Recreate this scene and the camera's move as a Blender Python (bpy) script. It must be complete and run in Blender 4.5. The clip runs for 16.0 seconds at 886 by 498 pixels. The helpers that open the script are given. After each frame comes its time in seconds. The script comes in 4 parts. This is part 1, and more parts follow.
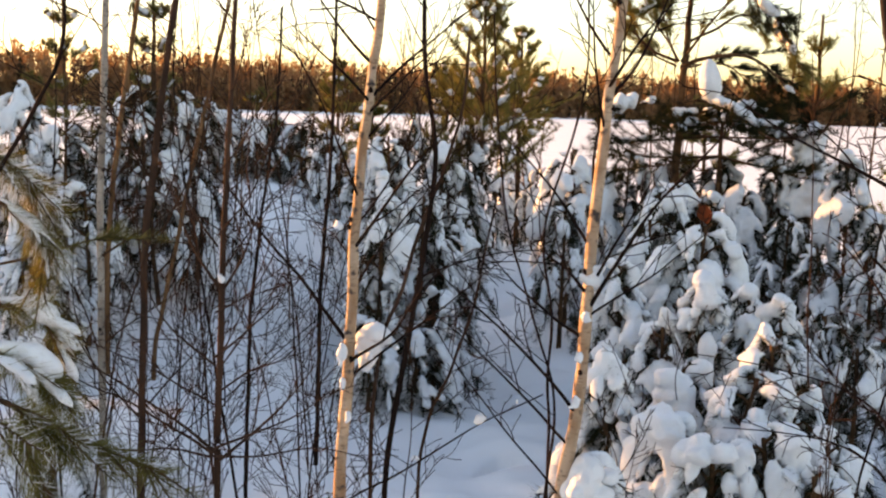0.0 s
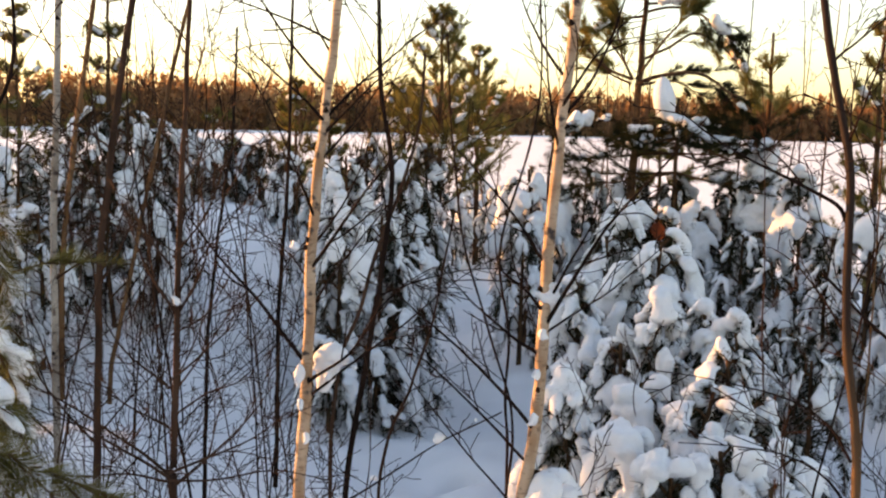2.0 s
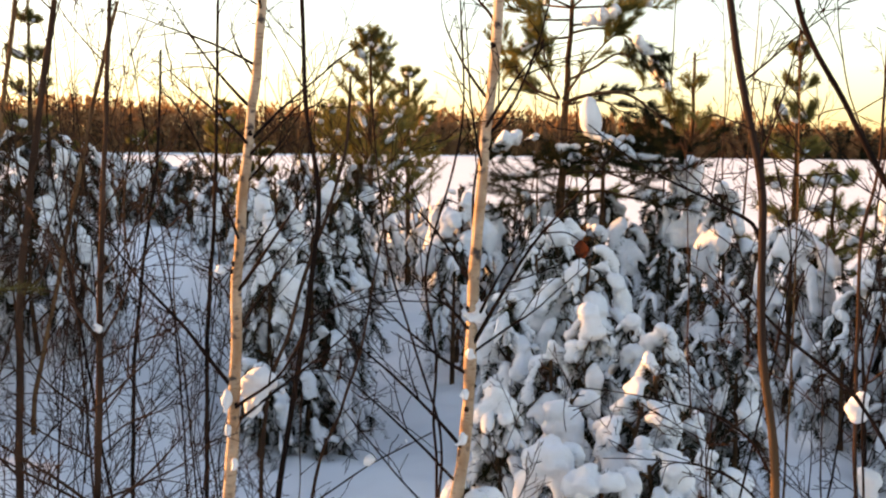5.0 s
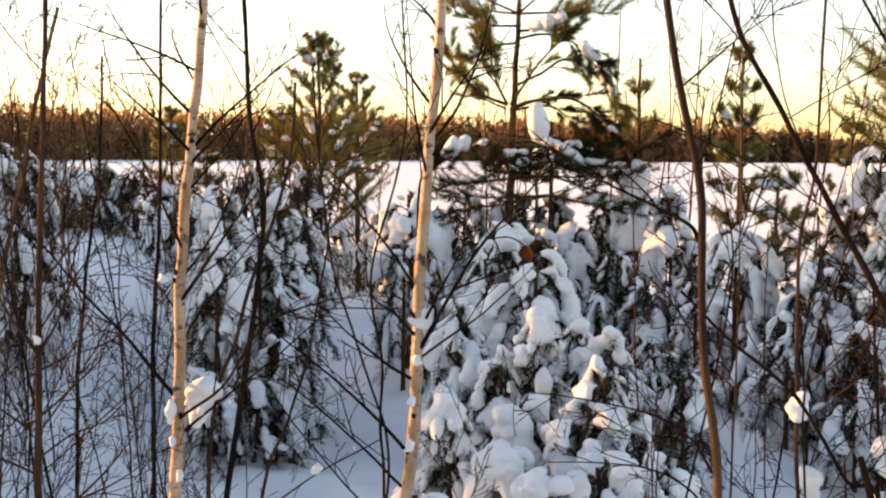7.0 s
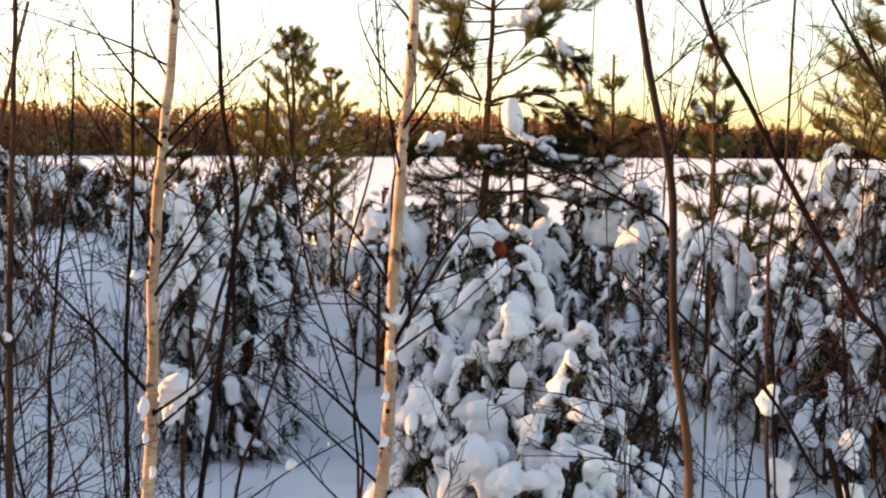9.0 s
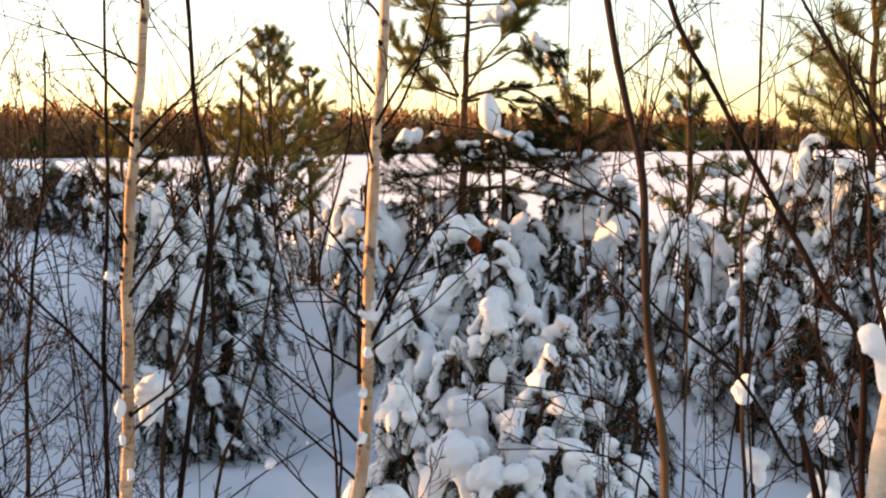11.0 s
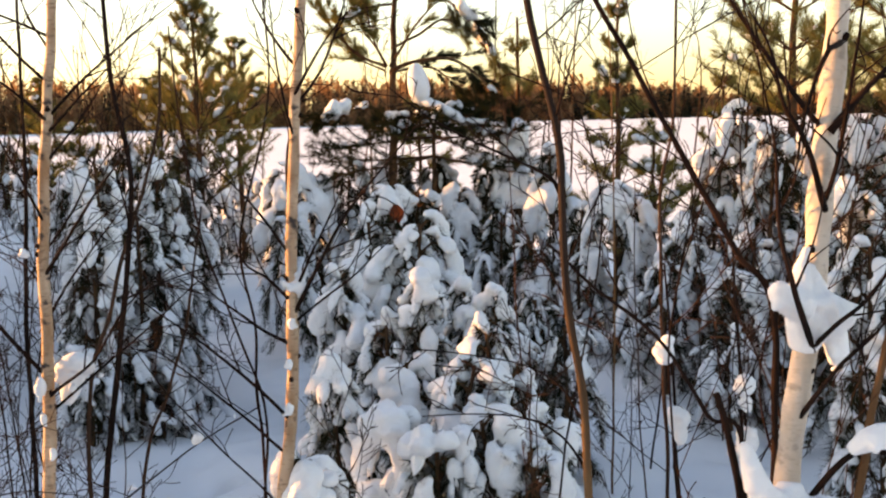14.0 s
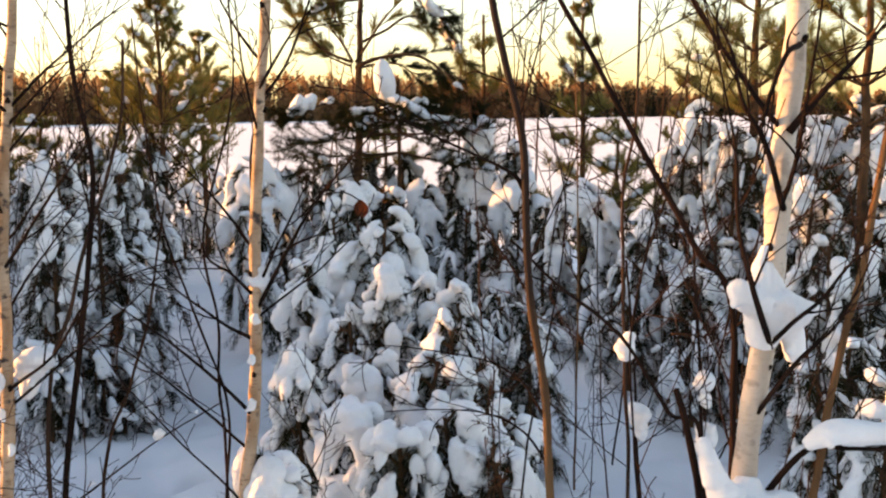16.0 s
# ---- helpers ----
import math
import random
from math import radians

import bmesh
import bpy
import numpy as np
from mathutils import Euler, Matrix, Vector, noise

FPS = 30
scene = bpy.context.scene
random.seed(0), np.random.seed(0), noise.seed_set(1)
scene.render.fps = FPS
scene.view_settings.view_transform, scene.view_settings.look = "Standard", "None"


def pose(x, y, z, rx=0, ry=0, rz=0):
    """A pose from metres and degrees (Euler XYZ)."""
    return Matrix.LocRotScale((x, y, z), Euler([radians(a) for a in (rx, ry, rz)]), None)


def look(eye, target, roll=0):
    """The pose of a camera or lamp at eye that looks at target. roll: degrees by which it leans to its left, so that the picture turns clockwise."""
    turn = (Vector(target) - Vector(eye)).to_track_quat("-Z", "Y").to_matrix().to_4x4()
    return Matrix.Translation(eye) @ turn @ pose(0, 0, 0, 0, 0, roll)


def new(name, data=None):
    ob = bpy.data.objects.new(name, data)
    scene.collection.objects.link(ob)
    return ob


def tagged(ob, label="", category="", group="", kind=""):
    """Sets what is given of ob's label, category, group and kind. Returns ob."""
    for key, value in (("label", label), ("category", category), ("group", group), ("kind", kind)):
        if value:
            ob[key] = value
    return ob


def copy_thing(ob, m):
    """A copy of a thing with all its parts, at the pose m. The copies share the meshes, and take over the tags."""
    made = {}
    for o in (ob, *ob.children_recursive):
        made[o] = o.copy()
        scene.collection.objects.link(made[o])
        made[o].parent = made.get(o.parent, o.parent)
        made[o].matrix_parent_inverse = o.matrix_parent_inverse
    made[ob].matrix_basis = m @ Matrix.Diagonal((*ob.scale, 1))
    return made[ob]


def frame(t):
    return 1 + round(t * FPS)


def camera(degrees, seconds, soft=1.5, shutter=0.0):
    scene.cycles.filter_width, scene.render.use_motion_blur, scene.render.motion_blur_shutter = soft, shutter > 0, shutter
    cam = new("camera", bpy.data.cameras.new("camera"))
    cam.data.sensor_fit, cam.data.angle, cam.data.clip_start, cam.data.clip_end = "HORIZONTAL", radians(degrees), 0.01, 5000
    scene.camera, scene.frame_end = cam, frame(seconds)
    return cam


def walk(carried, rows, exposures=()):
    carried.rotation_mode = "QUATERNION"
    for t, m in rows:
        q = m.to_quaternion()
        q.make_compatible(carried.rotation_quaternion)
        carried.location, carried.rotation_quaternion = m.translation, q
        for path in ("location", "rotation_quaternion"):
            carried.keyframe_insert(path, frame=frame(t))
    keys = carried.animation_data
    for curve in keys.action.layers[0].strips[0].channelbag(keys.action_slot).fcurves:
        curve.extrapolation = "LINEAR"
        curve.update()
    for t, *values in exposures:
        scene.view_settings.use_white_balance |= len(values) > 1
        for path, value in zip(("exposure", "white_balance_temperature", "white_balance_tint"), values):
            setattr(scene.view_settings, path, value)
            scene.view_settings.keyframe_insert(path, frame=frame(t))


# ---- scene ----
cam = camera(46.9, 16.0, soft=2.2)
PATH = [
    (0.0, (0.0000, 0.0000, 1.9000), (-0.0000, 3.9612, 1.3441), 1.471),
    (0.5, (-0.0015, -0.0023, 1.9007), (0.0292, 3.9601, 1.3549), 1.657),
    (1.0, (-0.0025, -0.0062, 1.9038), (0.0629, 3.9597, 1.3872), 1.825),
    (1.5, (-0.0006, -0.0075, 1.9045), (0.0989, 3.9590, 1.3974), 1.520),
    (2.0, (0.0082, -0.0050, 1.9043), (0.1633, 3.9626, 1.4207), 1.110),
    (2.5, (0.0126, -0.0049, 1.9049), (0.2129, 3.9627, 1.4383), 0.860),
    (3.0, (0.0147, -0.0049, 1.9055), (0.2511, 3.9610, 1.4409), 0.767),
    (3.5, (0.0173, -0.0070, 1.9070), (0.3172, 3.9569, 1.4626), 0.790),
    (4.0, (0.0187, -0.0142, 1.9078), (0.3585, 3.9485, 1.4809), 0.717),
    (6.5, (0.0387, -0.0149, 1.9099), (0.5950, 3.9278, 1.5280), 0.326),
    (7.0, (0.0410, -0.0130, 1.9093), (0.6434, 3.9231, 1.5299), 0.218),
    (7.5, (0.0416, -0.0132, 1.9090), (0.6614, 3.9195, 1.5219), 0.193),
    (8.0, (0.0427, -0.0182, 1.9098), (0.6901, 3.9106, 1.5287), 0.152),
    (8.5, (0.0432, -0.0206, 1.9098), (0.7153, 3.9037, 1.5246), 0.162),
    (9.0, (0.0432, -0.0197, 1.9092), (0.7415, 3.8990, 1.5137), 0.264),
    (11.5, (0.0651, -0.0254, 1.9062), (0.8664, 3.8716, 1.4929), -0.983),
    (12.0, (0.0720, -0.0277, 1.9067), (0.9139, 3.8596, 1.4820), -1.252),
    (12.5, (0.0756, -0.0279, 1.9056), (0.9602, 3.8471, 1.4559), -1.278),
    (13.0, (0.0765, -0.0268, 1.9043), (1.0102, 3.8333, 1.4263), -1.132),
    (13.5, (0.0810, -0.0274, 1.9014), (1.0523, 3.8204, 1.4004), -1.301),
    (14.0, (0.0867, -0.0289, 1.8990), (1.0998, 3.8050, 1.3747), -1.447),
    (14.5, (0.0897, -0.0290, 1.8979), (1.1423, 3.7915, 1.3541), -1.512),
    (15.0, (0.0908, -0.0280, 1.8972), (1.1758, 3.7824, 1.3461), -1.289),
    (15.5, (0.0889, -0.0317, 1.8980), (1.1936, 3.7736, 1.3504), -1.148),
    (16.0, (0.0871, -0.0362, 1.8985), (1.2309, 3.7586, 1.3591), -0.787),
]
walk(cam, [(t, look(eye, target, roll)) for t, eye, target, roll in PATH], exposures=[(0, 1.75, 8050, 23.5), (16, 1.75, 8050, 23.5)])

# ---- light: a low winter sun on the left, a clear pale sky ----
SUN_AZ, SUN_EL = -64, 8.5
world = bpy.data.worlds.new("world")
scene.world = world
world.use_nodes = True
wn = world.node_tree
sky = wn.nodes.new("ShaderNodeTexSky")
sky.sky_type, sky.sun_disc = "NISHITA", False
sky.sun_elevation, sky.sun_rotation = radians(SUN_EL), radians(SUN_AZ)
sky.air_density, sky.dust_density, sky.ozone_density = 0.99, 0.8, 1.55
wn.links.new(sky.outputs[0], wn.nodes["Background"].inputs[0])
wn.nodes["Background"].inputs[1].default_value = 0.15
sun = new("sun", bpy.data.lights.new("sun", "SUN"))
sun.data.energy, sun.data.angle, sun.data.color = 3.9, radians(0.6), (1.0, 0.55, 0.20)
away = Vector((math.sin(radians(SUN_AZ)), math.cos(radians(SUN_AZ)), math.tan(radians(SUN_EL))))
sun.matrix_basis = look(away * 50, (0, 0, 0))


# ---- materials ----
def shader(name, rough=0.8, spec=0.2):
    m = bpy.data.materials.new(name)
    m.use_nodes = True
    t = m.node_tree
    b = t.nodes["Principled BSDF"]
    b.inputs["Roughness"].default_value, b.inputs["Specular IOR Level"].default_value = rough, spec
    return m, t, b


def noise_node(t, scale, detail=3.0, stretch=None, coord="Object"):
    n = t.nodes.new("ShaderNodeTexNoise")
    n.inputs["Scale"].default_value, n.inputs["Detail"].default_value = scale, detail
    c = t.nodes.new("ShaderNodeTexCoord")
    if stretch:
        mp = t.nodes.new("ShaderNodeMapping")
        mp.inputs["Scale"].default_value = stretch
        t.links.new(c.outputs[coord], mp.inputs["Vector"])
        t.links.new(mp.outputs[0], n.inputs["Vector"])
    else:
        t.links.new(c.outputs[coord], n.inputs["Vector"])
    return n.outputs["Fac"]


def ramp(t, fac, stops):
    r = t.nodes.new("ShaderNodeValToRGB")
    t.links.new(fac, r.inputs[0])
    e = r.color_ramp.elements
    for i, (p, c) in enumerate(stops):
        el = e[i] if i < 2 else e.new(p)
        el.position, el.color = p, (*c, 1)
    return r.outputs[0]


def bump(t, b, fac, strength, distance):
    n = t.nodes.new("ShaderNodeBump")
    n.inputs["Strength"].default_value, n.inputs["Distance"].default_value = strength, distance
    t.links.new(fac, n.inputs["Height"])
    if b.inputs["Normal"].is_linked:
        t.links.new(b.inputs["Normal"].links[0].from_socket, n.inputs["Normal"])
    t.links.new(n.outputs[0], b.inputs["Normal"])


def snow_material(name, coarse, fine, low=0.785, high=0.875):
    m, t, b = shader(name, 0.62, 0.25)
    t.links.new(ramp(t, noise_node(t, coarse, 4), [(0.3, (low - 0.005, low, low + 0.005)), (0.7, (high - 0.005, high, high + 0.005))]), b.inputs["Base Color"])
    bump(t, b, noise_node(t, coarse * 4, 4), 0.35, 0.02)
    bump(t, b, noise_node(t, fine, 2), 0.25, 0.004)
    return m


def bark_material(name, stops, scale, stretch, relief=0.4):
    m, t, b = shader(name, 0.85, 0.04)
    f = noise_node(t, scale, 5, stretch)
    t.links.new(ramp(t, f, stops), b.inputs["Base Color"])
    bump(t, b, f, relief, 0.004)
    return m


def mixed(t, fac, a, b):
    mix = t.nodes.new("ShaderNodeMix")
    mix.data_type = "RGBA"
    for value, slot in ((fac, "Factor"), (a, "A"), (b, "B")):
        if isinstance(value, tuple):
            mix.inputs[slot].default_value = (*value, 1)
        else:
            t.links.new(value, mix.inputs[slot])
    return mix.outputs["Result"]


def birch_material(name, pale, tan, dark, worn=1.0):
    """Birch bark: pale skin with tan patches, fine cross streaks and black scars."""
    m, t, b = shader(name, 0.65, 0.25)
    skin = ramp(t, noise_node(t, 16, 6, (1, 1, 0.5)), [(0.36, tan), (0.60, pale)])
    streaks = ramp(t, noise_node(t, 40, 3, (1.2, 1.2, 4.5)), [(0.55, (0, 0, 0)), (0.68, (0.65 * worn, 0.65 * worn, 0.65 * worn))])
    scars = ramp(t, noise_node(t, 9, 4, (2.2, 2.2, 3)), [(0.59, (0, 0, 0)), (0.66, (worn, worn, worn))])
    col = mixed(t, streaks, skin, tuple(c * 0.45 for c in tan))
    t.links.new(mixed(t, scars, col, dark), b.inputs["Base Color"])
    bump(t, b, noise_node(t, 70, 4, (1, 1, 1.6)), 0.6, 0.004)
    bump(t, b, noise_node(t, 14, 3, (1, 1, 2)), 0.5, 0.008)
    return m


def leaf_material(name, dark, mid, light, through_light=0.25, clear=1.3):
    m, t, b = shader(name, 0.8, 0.03)
    g = t.nodes.new("ShaderNodeNewGeometry")
    t.links.new(ramp(t, g.outputs["Random Per Island"], [(0.0, dark), (0.6, mid), (1.0, light)]), b.inputs["Base Color"])
    tr = t.nodes.new("ShaderNodeBsdfTranslucent")
    tr.inputs[0].default_value = (*[c * clear for c in light], 1)
    mx = t.nodes.new("ShaderNodeMixShader")
    mx.inputs[0].default_value = through_light
    t.links.new(b.outputs[0], mx.inputs[1])
    t.links.new(tr.outputs[0], mx.inputs[2])
    t.links.new(mx.outputs[0], t.nodes["Material Output"].inputs[0])
    return m


SNOW_GROUND = snow_material("ground_snow", 0.8, 140, 0.86, 0.93)
SNOW = snow_material("branch_snow", 9, 160, 0.73, 0.83)
BIRCH = birch_material("birch_bark", (0.48, 0.34, 0.23), (0.30, 0.165, 0.085), (0.05, 0.035, 0.03))
BIRCH_WHITE = birch_material("white_birch_bark", (0.56, 0.48, 0.40), (0.44, 0.35, 0.27), (0.10, 0.075, 0.06), 0.35)
BIRCH_GREY = birch_material("grey_birch_bark", (0.34, 0.29, 0.24), (0.22, 0.17, 0.13), (0.05, 0.035, 0.03))
TAN = bark_material("tan_bark", [(0.3, (0.075, 0.036, 0.018)), (0.7, (0.20, 0.105, 0.05))], 14, (1, 1, 0.25))
def sapling_material(name):
    """Young bark: ochre on the lower stem, dark brown higher up."""
    m, t, b = shader(name, 0.75, 0.10)
    c = t.nodes.new("ShaderNodeTexCoord")
    sep = t.nodes.new("ShaderNodeSeparateXYZ")
    t.links.new(c.outputs["Object"], sep.inputs[0])
    add = t.nodes.new("ShaderNodeMath")
    add.operation = "MULTIPLY_ADD"
    t.links.new(noise_node(t, 6, 4, (1, 1, 0.5)), add.inputs[0])
    add.inputs[1].default_value = 0.5
    t.links.new(sep.outputs["Z"], add.inputs[2])
    sc = t.nodes.new("ShaderNodeMath")
    sc.operation = "MULTIPLY"
    sc.inputs[1].default_value = 0.4
    t.links.new(add.outputs[0], sc.inputs[0])
    t.links.new(ramp(t, sc.outputs[0], [(0.50, (0.17, 0.095, 0.045)), (0.70, (0.026, 0.015, 0.011))]), b.inputs["Base Color"])
    bump(t, b, noise_node(t, 40, 4, (1, 1, 0.3)), 0.3, 0.003)
    return m


SAPLING = sapling_material("sapling_bark")
BROWN = bark_material("brown_bark", [(0.3, (0.020, 0.011, 0.008)), (0.7, (0.070, 0.034, 0.019))], 18, (1, 1, 0.3))
TWIG = bark_material("dark_twig_bark", [(0.3, (0.006, 0.0045, 0.004)), (0.7, (0.026, 0.013, 0.009))], 25, (1, 1, 0.3), 0.2)
DRY_NEEDLE = leaf_material("dry_brown_needles", (0.014, 0.007, 0.004), (0.035, 0.016, 0.008), (0.085, 0.04, 0.018), 0.15)
RED_TWIG = bark_material("reddish_twig_bark", [(0.3, (0.024, 0.014, 0.010)), (0.7, (0.075, 0.040, 0.026))], 22, (1, 1, 0.3), 0.3)
PINE_BARK = bark_material("pine_bark", [(0.35, (0.030, 0.018, 0.012)), (0.65, (0.12, 0.062, 0.03))], 20, (1, 1, 0.5), 0.8)
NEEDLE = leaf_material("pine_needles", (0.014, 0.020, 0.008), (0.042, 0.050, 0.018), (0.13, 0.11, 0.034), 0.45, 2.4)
# same needles, the gloom inside laden crowns put into a darker colour
NEEDLE_SHADED = leaf_material("shade_darkened_needles", (0.005, 0.006, 0.0035), (0.013, 0.015, 0.007), (0.045, 0.044, 0.018), 0.1)
DRY_LEAF = leaf_material("dry_leaf", (0.06, 0.014, 0.008), (0.075, 0.02, 0.010), (0.10, 0.032, 0.014))
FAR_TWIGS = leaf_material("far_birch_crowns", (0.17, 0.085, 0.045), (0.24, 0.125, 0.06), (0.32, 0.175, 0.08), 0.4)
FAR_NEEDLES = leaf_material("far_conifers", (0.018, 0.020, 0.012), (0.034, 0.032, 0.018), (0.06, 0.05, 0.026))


# ---- mesh building ----
class Shape:
    """Vertices and faces of one part."""

    def __init__(self):
        self.v, self.f = [], []

    def tube(self, pts, radii, n=5):
        base = len(self.v)
        k = len(pts)
        side = None
        for i, p in enumerate(pts):
            d = (pts[min(i + 1, k - 1)] - pts[max(i - 1, 0)]).normalized()
            ref = side if side is not None else (Vector((1, 0, 0)) if abs(d.x) < 0.8 else Vector((0, 1, 0)))
            a = (ref - d * ref.dot(d)).normalized()
            b = d.cross(a)
            side = a
            for j in range(n):
                w = 2 * math.pi * j / n
                self.v.append(p + (a * math.cos(w) + b * math.sin(w)) * radii[i])
        for i in range(k - 1):
            for j in range(n):
                q = (j + 1) % n
                self.f.append((base + i * n + j, base + i * n + q, base + (i + 1) * n + q, base + (i + 1) * n + j))
        self.f.append(tuple(base + j for j in reversed(range(n))))
        self.f.append(tuple(base + (k - 1) * n + j for j in range(n)))

    def lump(self, pts, radii, rnd, n=12, rough=0.28, flat=0.75, wide=1.0):
        """A rounded, uneven body of snow along a line."""
        base = len(self.v)
        k = len(pts)
        off = Vector((rnd.uniform(-50, 50), rnd.uniform(-50, 50), rnd.uniform(-50, 50)))
        mean = sum(radii) / k
        for i, p in enumerate(pts):
            d = (pts[min(i + 1, k - 1)] - pts[max(i - 1, 0)]).normalized()
            ref = Vector((0, 0, 1)) if abs(d.z) < 0.9 else Vector((0, 1, 0))
            a = (ref - d * ref.dot(d)).normalized()
            b = d.cross(a)
            for j in range(n):
                w = 2 * math.pi * j / n
                u = a * math.cos(w) * (1.0 if math.cos(w) > 0 else flat) + b * math.sin(w) * wide
                q = p + u * radii[i]
                s = noise.noise(q / (mean * 2.6 + 0.02) + off) * rough * 1.6 + noise.noise(q / (mean * 0.8 + 0.006) + off) * rough * 0.35
                self.v.append(p + u * radii[i] * (1 + s))
        for i in range(k - 1):
            for j in range(n):
                q = (j + 1) % n
                self.f.append((base + i * n + j, base + i * n + q, base + (i + 1) * n + q, base + (i + 1) * n + j))
        for ring, p, flip in ((0, pts[0], True), (k - 1, pts[-1], False)):
            c = len(self.v)
            self.v.append(sum((self.v[base + ring * n + j] for j in range(n)), Vector()) / n)
            for j in range(n):
                q = (j + 1) % n
                t = (base + ring * n + j, base + ring * n + q, c)
                self.f.append(tuple(reversed(t)) if flip else t)

    def ball(self, p, r, rnd, tall=1.0, n=12, rough=0.25):
        k = 12
        pts, radii = [], []
        for i in range(k):
            w = math.pi * (i + 0.25) / (k - 0.5)
            pts.append(Vector(p) + Vector((0, 0, -math.cos(w) * r * tall)))
            radii.append(math.sin(w) * r)
        self.lump(pts, radii, rnd, n, rough, 1.0)

    def needles(self, pts, count, length, width, rnd, spread=0.75, start=0.0):
        """Thin pointed needles round a shoot."""
        k = len(pts) - 1
        for _ in range(count):
            s = (start + (1 - start) * rnd.random()) * k
            i = min(int(s), k - 1)
            p = pts[i].lerp(pts[i + 1], s - i)
            d = (pts[i + 1] - pts[i]).normalized()
            u = Vector((rnd.gauss(0, 1), rnd.gauss(0, 1), rnd.gauss(0, 1)))
            u = (u - d * u.dot(d)).normalized()
            w = (d * (1 - spread * 0.6) + u * spread + Vector((0, 0, 0.1))).normalized() * length * rnd.uniform(0.7, 1.15)
            c = w.cross(Vector((rnd.random(), rnd.random(), rnd.random()))).normalized() * width * 0.5
            b = len(self.v)
            self.v += [p - c, p + c, p + w]
            self.f.append((b, b + 1, b + 2))


def mesh_of(name, shape, material, smooth=True, origin=None):
    me = bpy.data.meshes.new(name)
    o = origin or Vector()
    me.from_pydata([tuple(v - o) for v in shape.v], [], shape.f)
    me.materials.append(material)
    if smooth:
        me.polygons.foreach_set("use_smooth", [True] * len(me.polygons))
    me.update()
    return me


def part(name, shape, material, parent, label="", smooth=True):
    """One mesh under a thing or a part; the shape's points are in the world."""
    root = parent
    o = Vector(parent.location)
    while root.parent:
        root = root.parent
        o = o + Vector(root.location)
    ob = new(name, mesh_of(name, shape, material, smooth, o))
    ob.parent = parent
    return tagged(ob, label)


GRAIN = bpy.data.textures.new("snow_grain", "CLOUDS")
GRAIN.noise_scale, GRAIN.noise_depth = 0.035, 3


def snow_part(name, shape, parent, voxel, label=""):
    """Lumps of snow grown together into one soft body."""
    ob = part(name, shape, SNOW, parent, label)
    m = ob.modifiers.new("fuse", "REMESH")
    m.mode, m.voxel_size, m.use_smooth_shade = "VOXEL", voxel, True
    m = ob.modifiers.new("soften", "SMOOTH")
    m.factor, m.iterations = 0.5, 5
    m = ob.modifiers.new("grain", "DISPLACE")
    m.texture, m.strength, m.mid_level = GRAIN, min(0.024, voxel * (1.1 if voxel < 0.006 else 2.0)), 0.5
    return ob


def thing(name, base, label, category, group=""):
    ob = new(name)
    ob.empty_display_size = 0.1
    ob.location = base
    return tagged(ob, label, category, group)


def spline(ctrl, per=6):
    """A smooth line through a few points."""
    c = [Vector(p) for p in ctrl]
    c = [c[0] * 2 - c[1]] + c + [c[-1] * 2 - c[-2]]
    out = []
    for i in range(1, len(c) - 2):
        for s in range(per):
            t = s / per
            a, b, d, e = c[i - 1], c[i], c[i + 1], c[i + 2]
            out.append(0.5 * (2 * b + (d - a) * t + (2 * a - 5 * b + 4 * d - e) * t * t + (3 * b - a - 3 * d + e) * t ** 3))
    out.append(c[-2])
    return out


def wobble(pts, rnd, size):
    off = Vector((rnd.uniform(-9, 9), rnd.uniform(-9, 9), rnd.uniform(-9, 9)))
    return [p + noise.noise_vector(p * 6 + off) * size for p in pts]


def at_length(pts, s):
    x = s * (len(pts) - 1)
    i = min(int(x), len(pts) - 2)
    return pts[i].lerp(pts[i + 1], x - i), (pts[i + 1] - pts[i]).normalized()


def shoot(p, d, length, rnd, bend=0.25, lift=0.15, k=7):
    """A slightly crooked line that starts at p towards d and bows gently to one side."""
    pts, q, w = [Vector(p)], Vector(p), Vector(d).normalized()
    bow = Vector((rnd.gauss(0, bend), rnd.gauss(0, bend), rnd.gauss(0, bend) + lift)) * (1.4 / k)
    for _ in range(k):
        w = (w + bow + Vector((rnd.gauss(0, bend), rnd.gauss(0, bend), rnd.gauss(0, bend))) * 0.14).normalized()
        q = q + w * (length / k)
        pts.append(q.copy())
    return pts


def side_dir(d, rnd, angle):
    u = Vector((rnd.gauss(0, 1), rnd.gauss(0, 1), rnd.gauss(0, 1)))
    u = (u - d * u.dot(d)).normalized()
    return d * math.cos(angle) + u * math.sin(angle)


def twigs(shape, pts, r0, rnd, count, length, level=2, r_end=0.0010, start=0.2):
    """A branch with its side twigs."""
    k = len(pts)
    shape.tube(pts, [r0 + (r_end - r0) * i / (k - 1) for i in range(k)], 5 if level > 1 else 4)
    if level <= 0:
        return
    for i in range(count):
        s = start + (0.96 - start) * (i + rnd.random()) / count
        p, d = at_length(pts, s)
        rr = max(r_end, (r0 + (r_end - r0) * s) * 0.6)
        L = length * rnd.uniform(0.5, 1.1) * (1.15 - 0.6 * s)
        twigs(shape, shoot(p, side_dir(d, rnd, rnd.uniform(0.4, 0.85)), L, rnd, 0.3, 0.12, 7), rr, rnd, max(2, int(count * 0.5)), length * 0.5, level - 1, r_end)


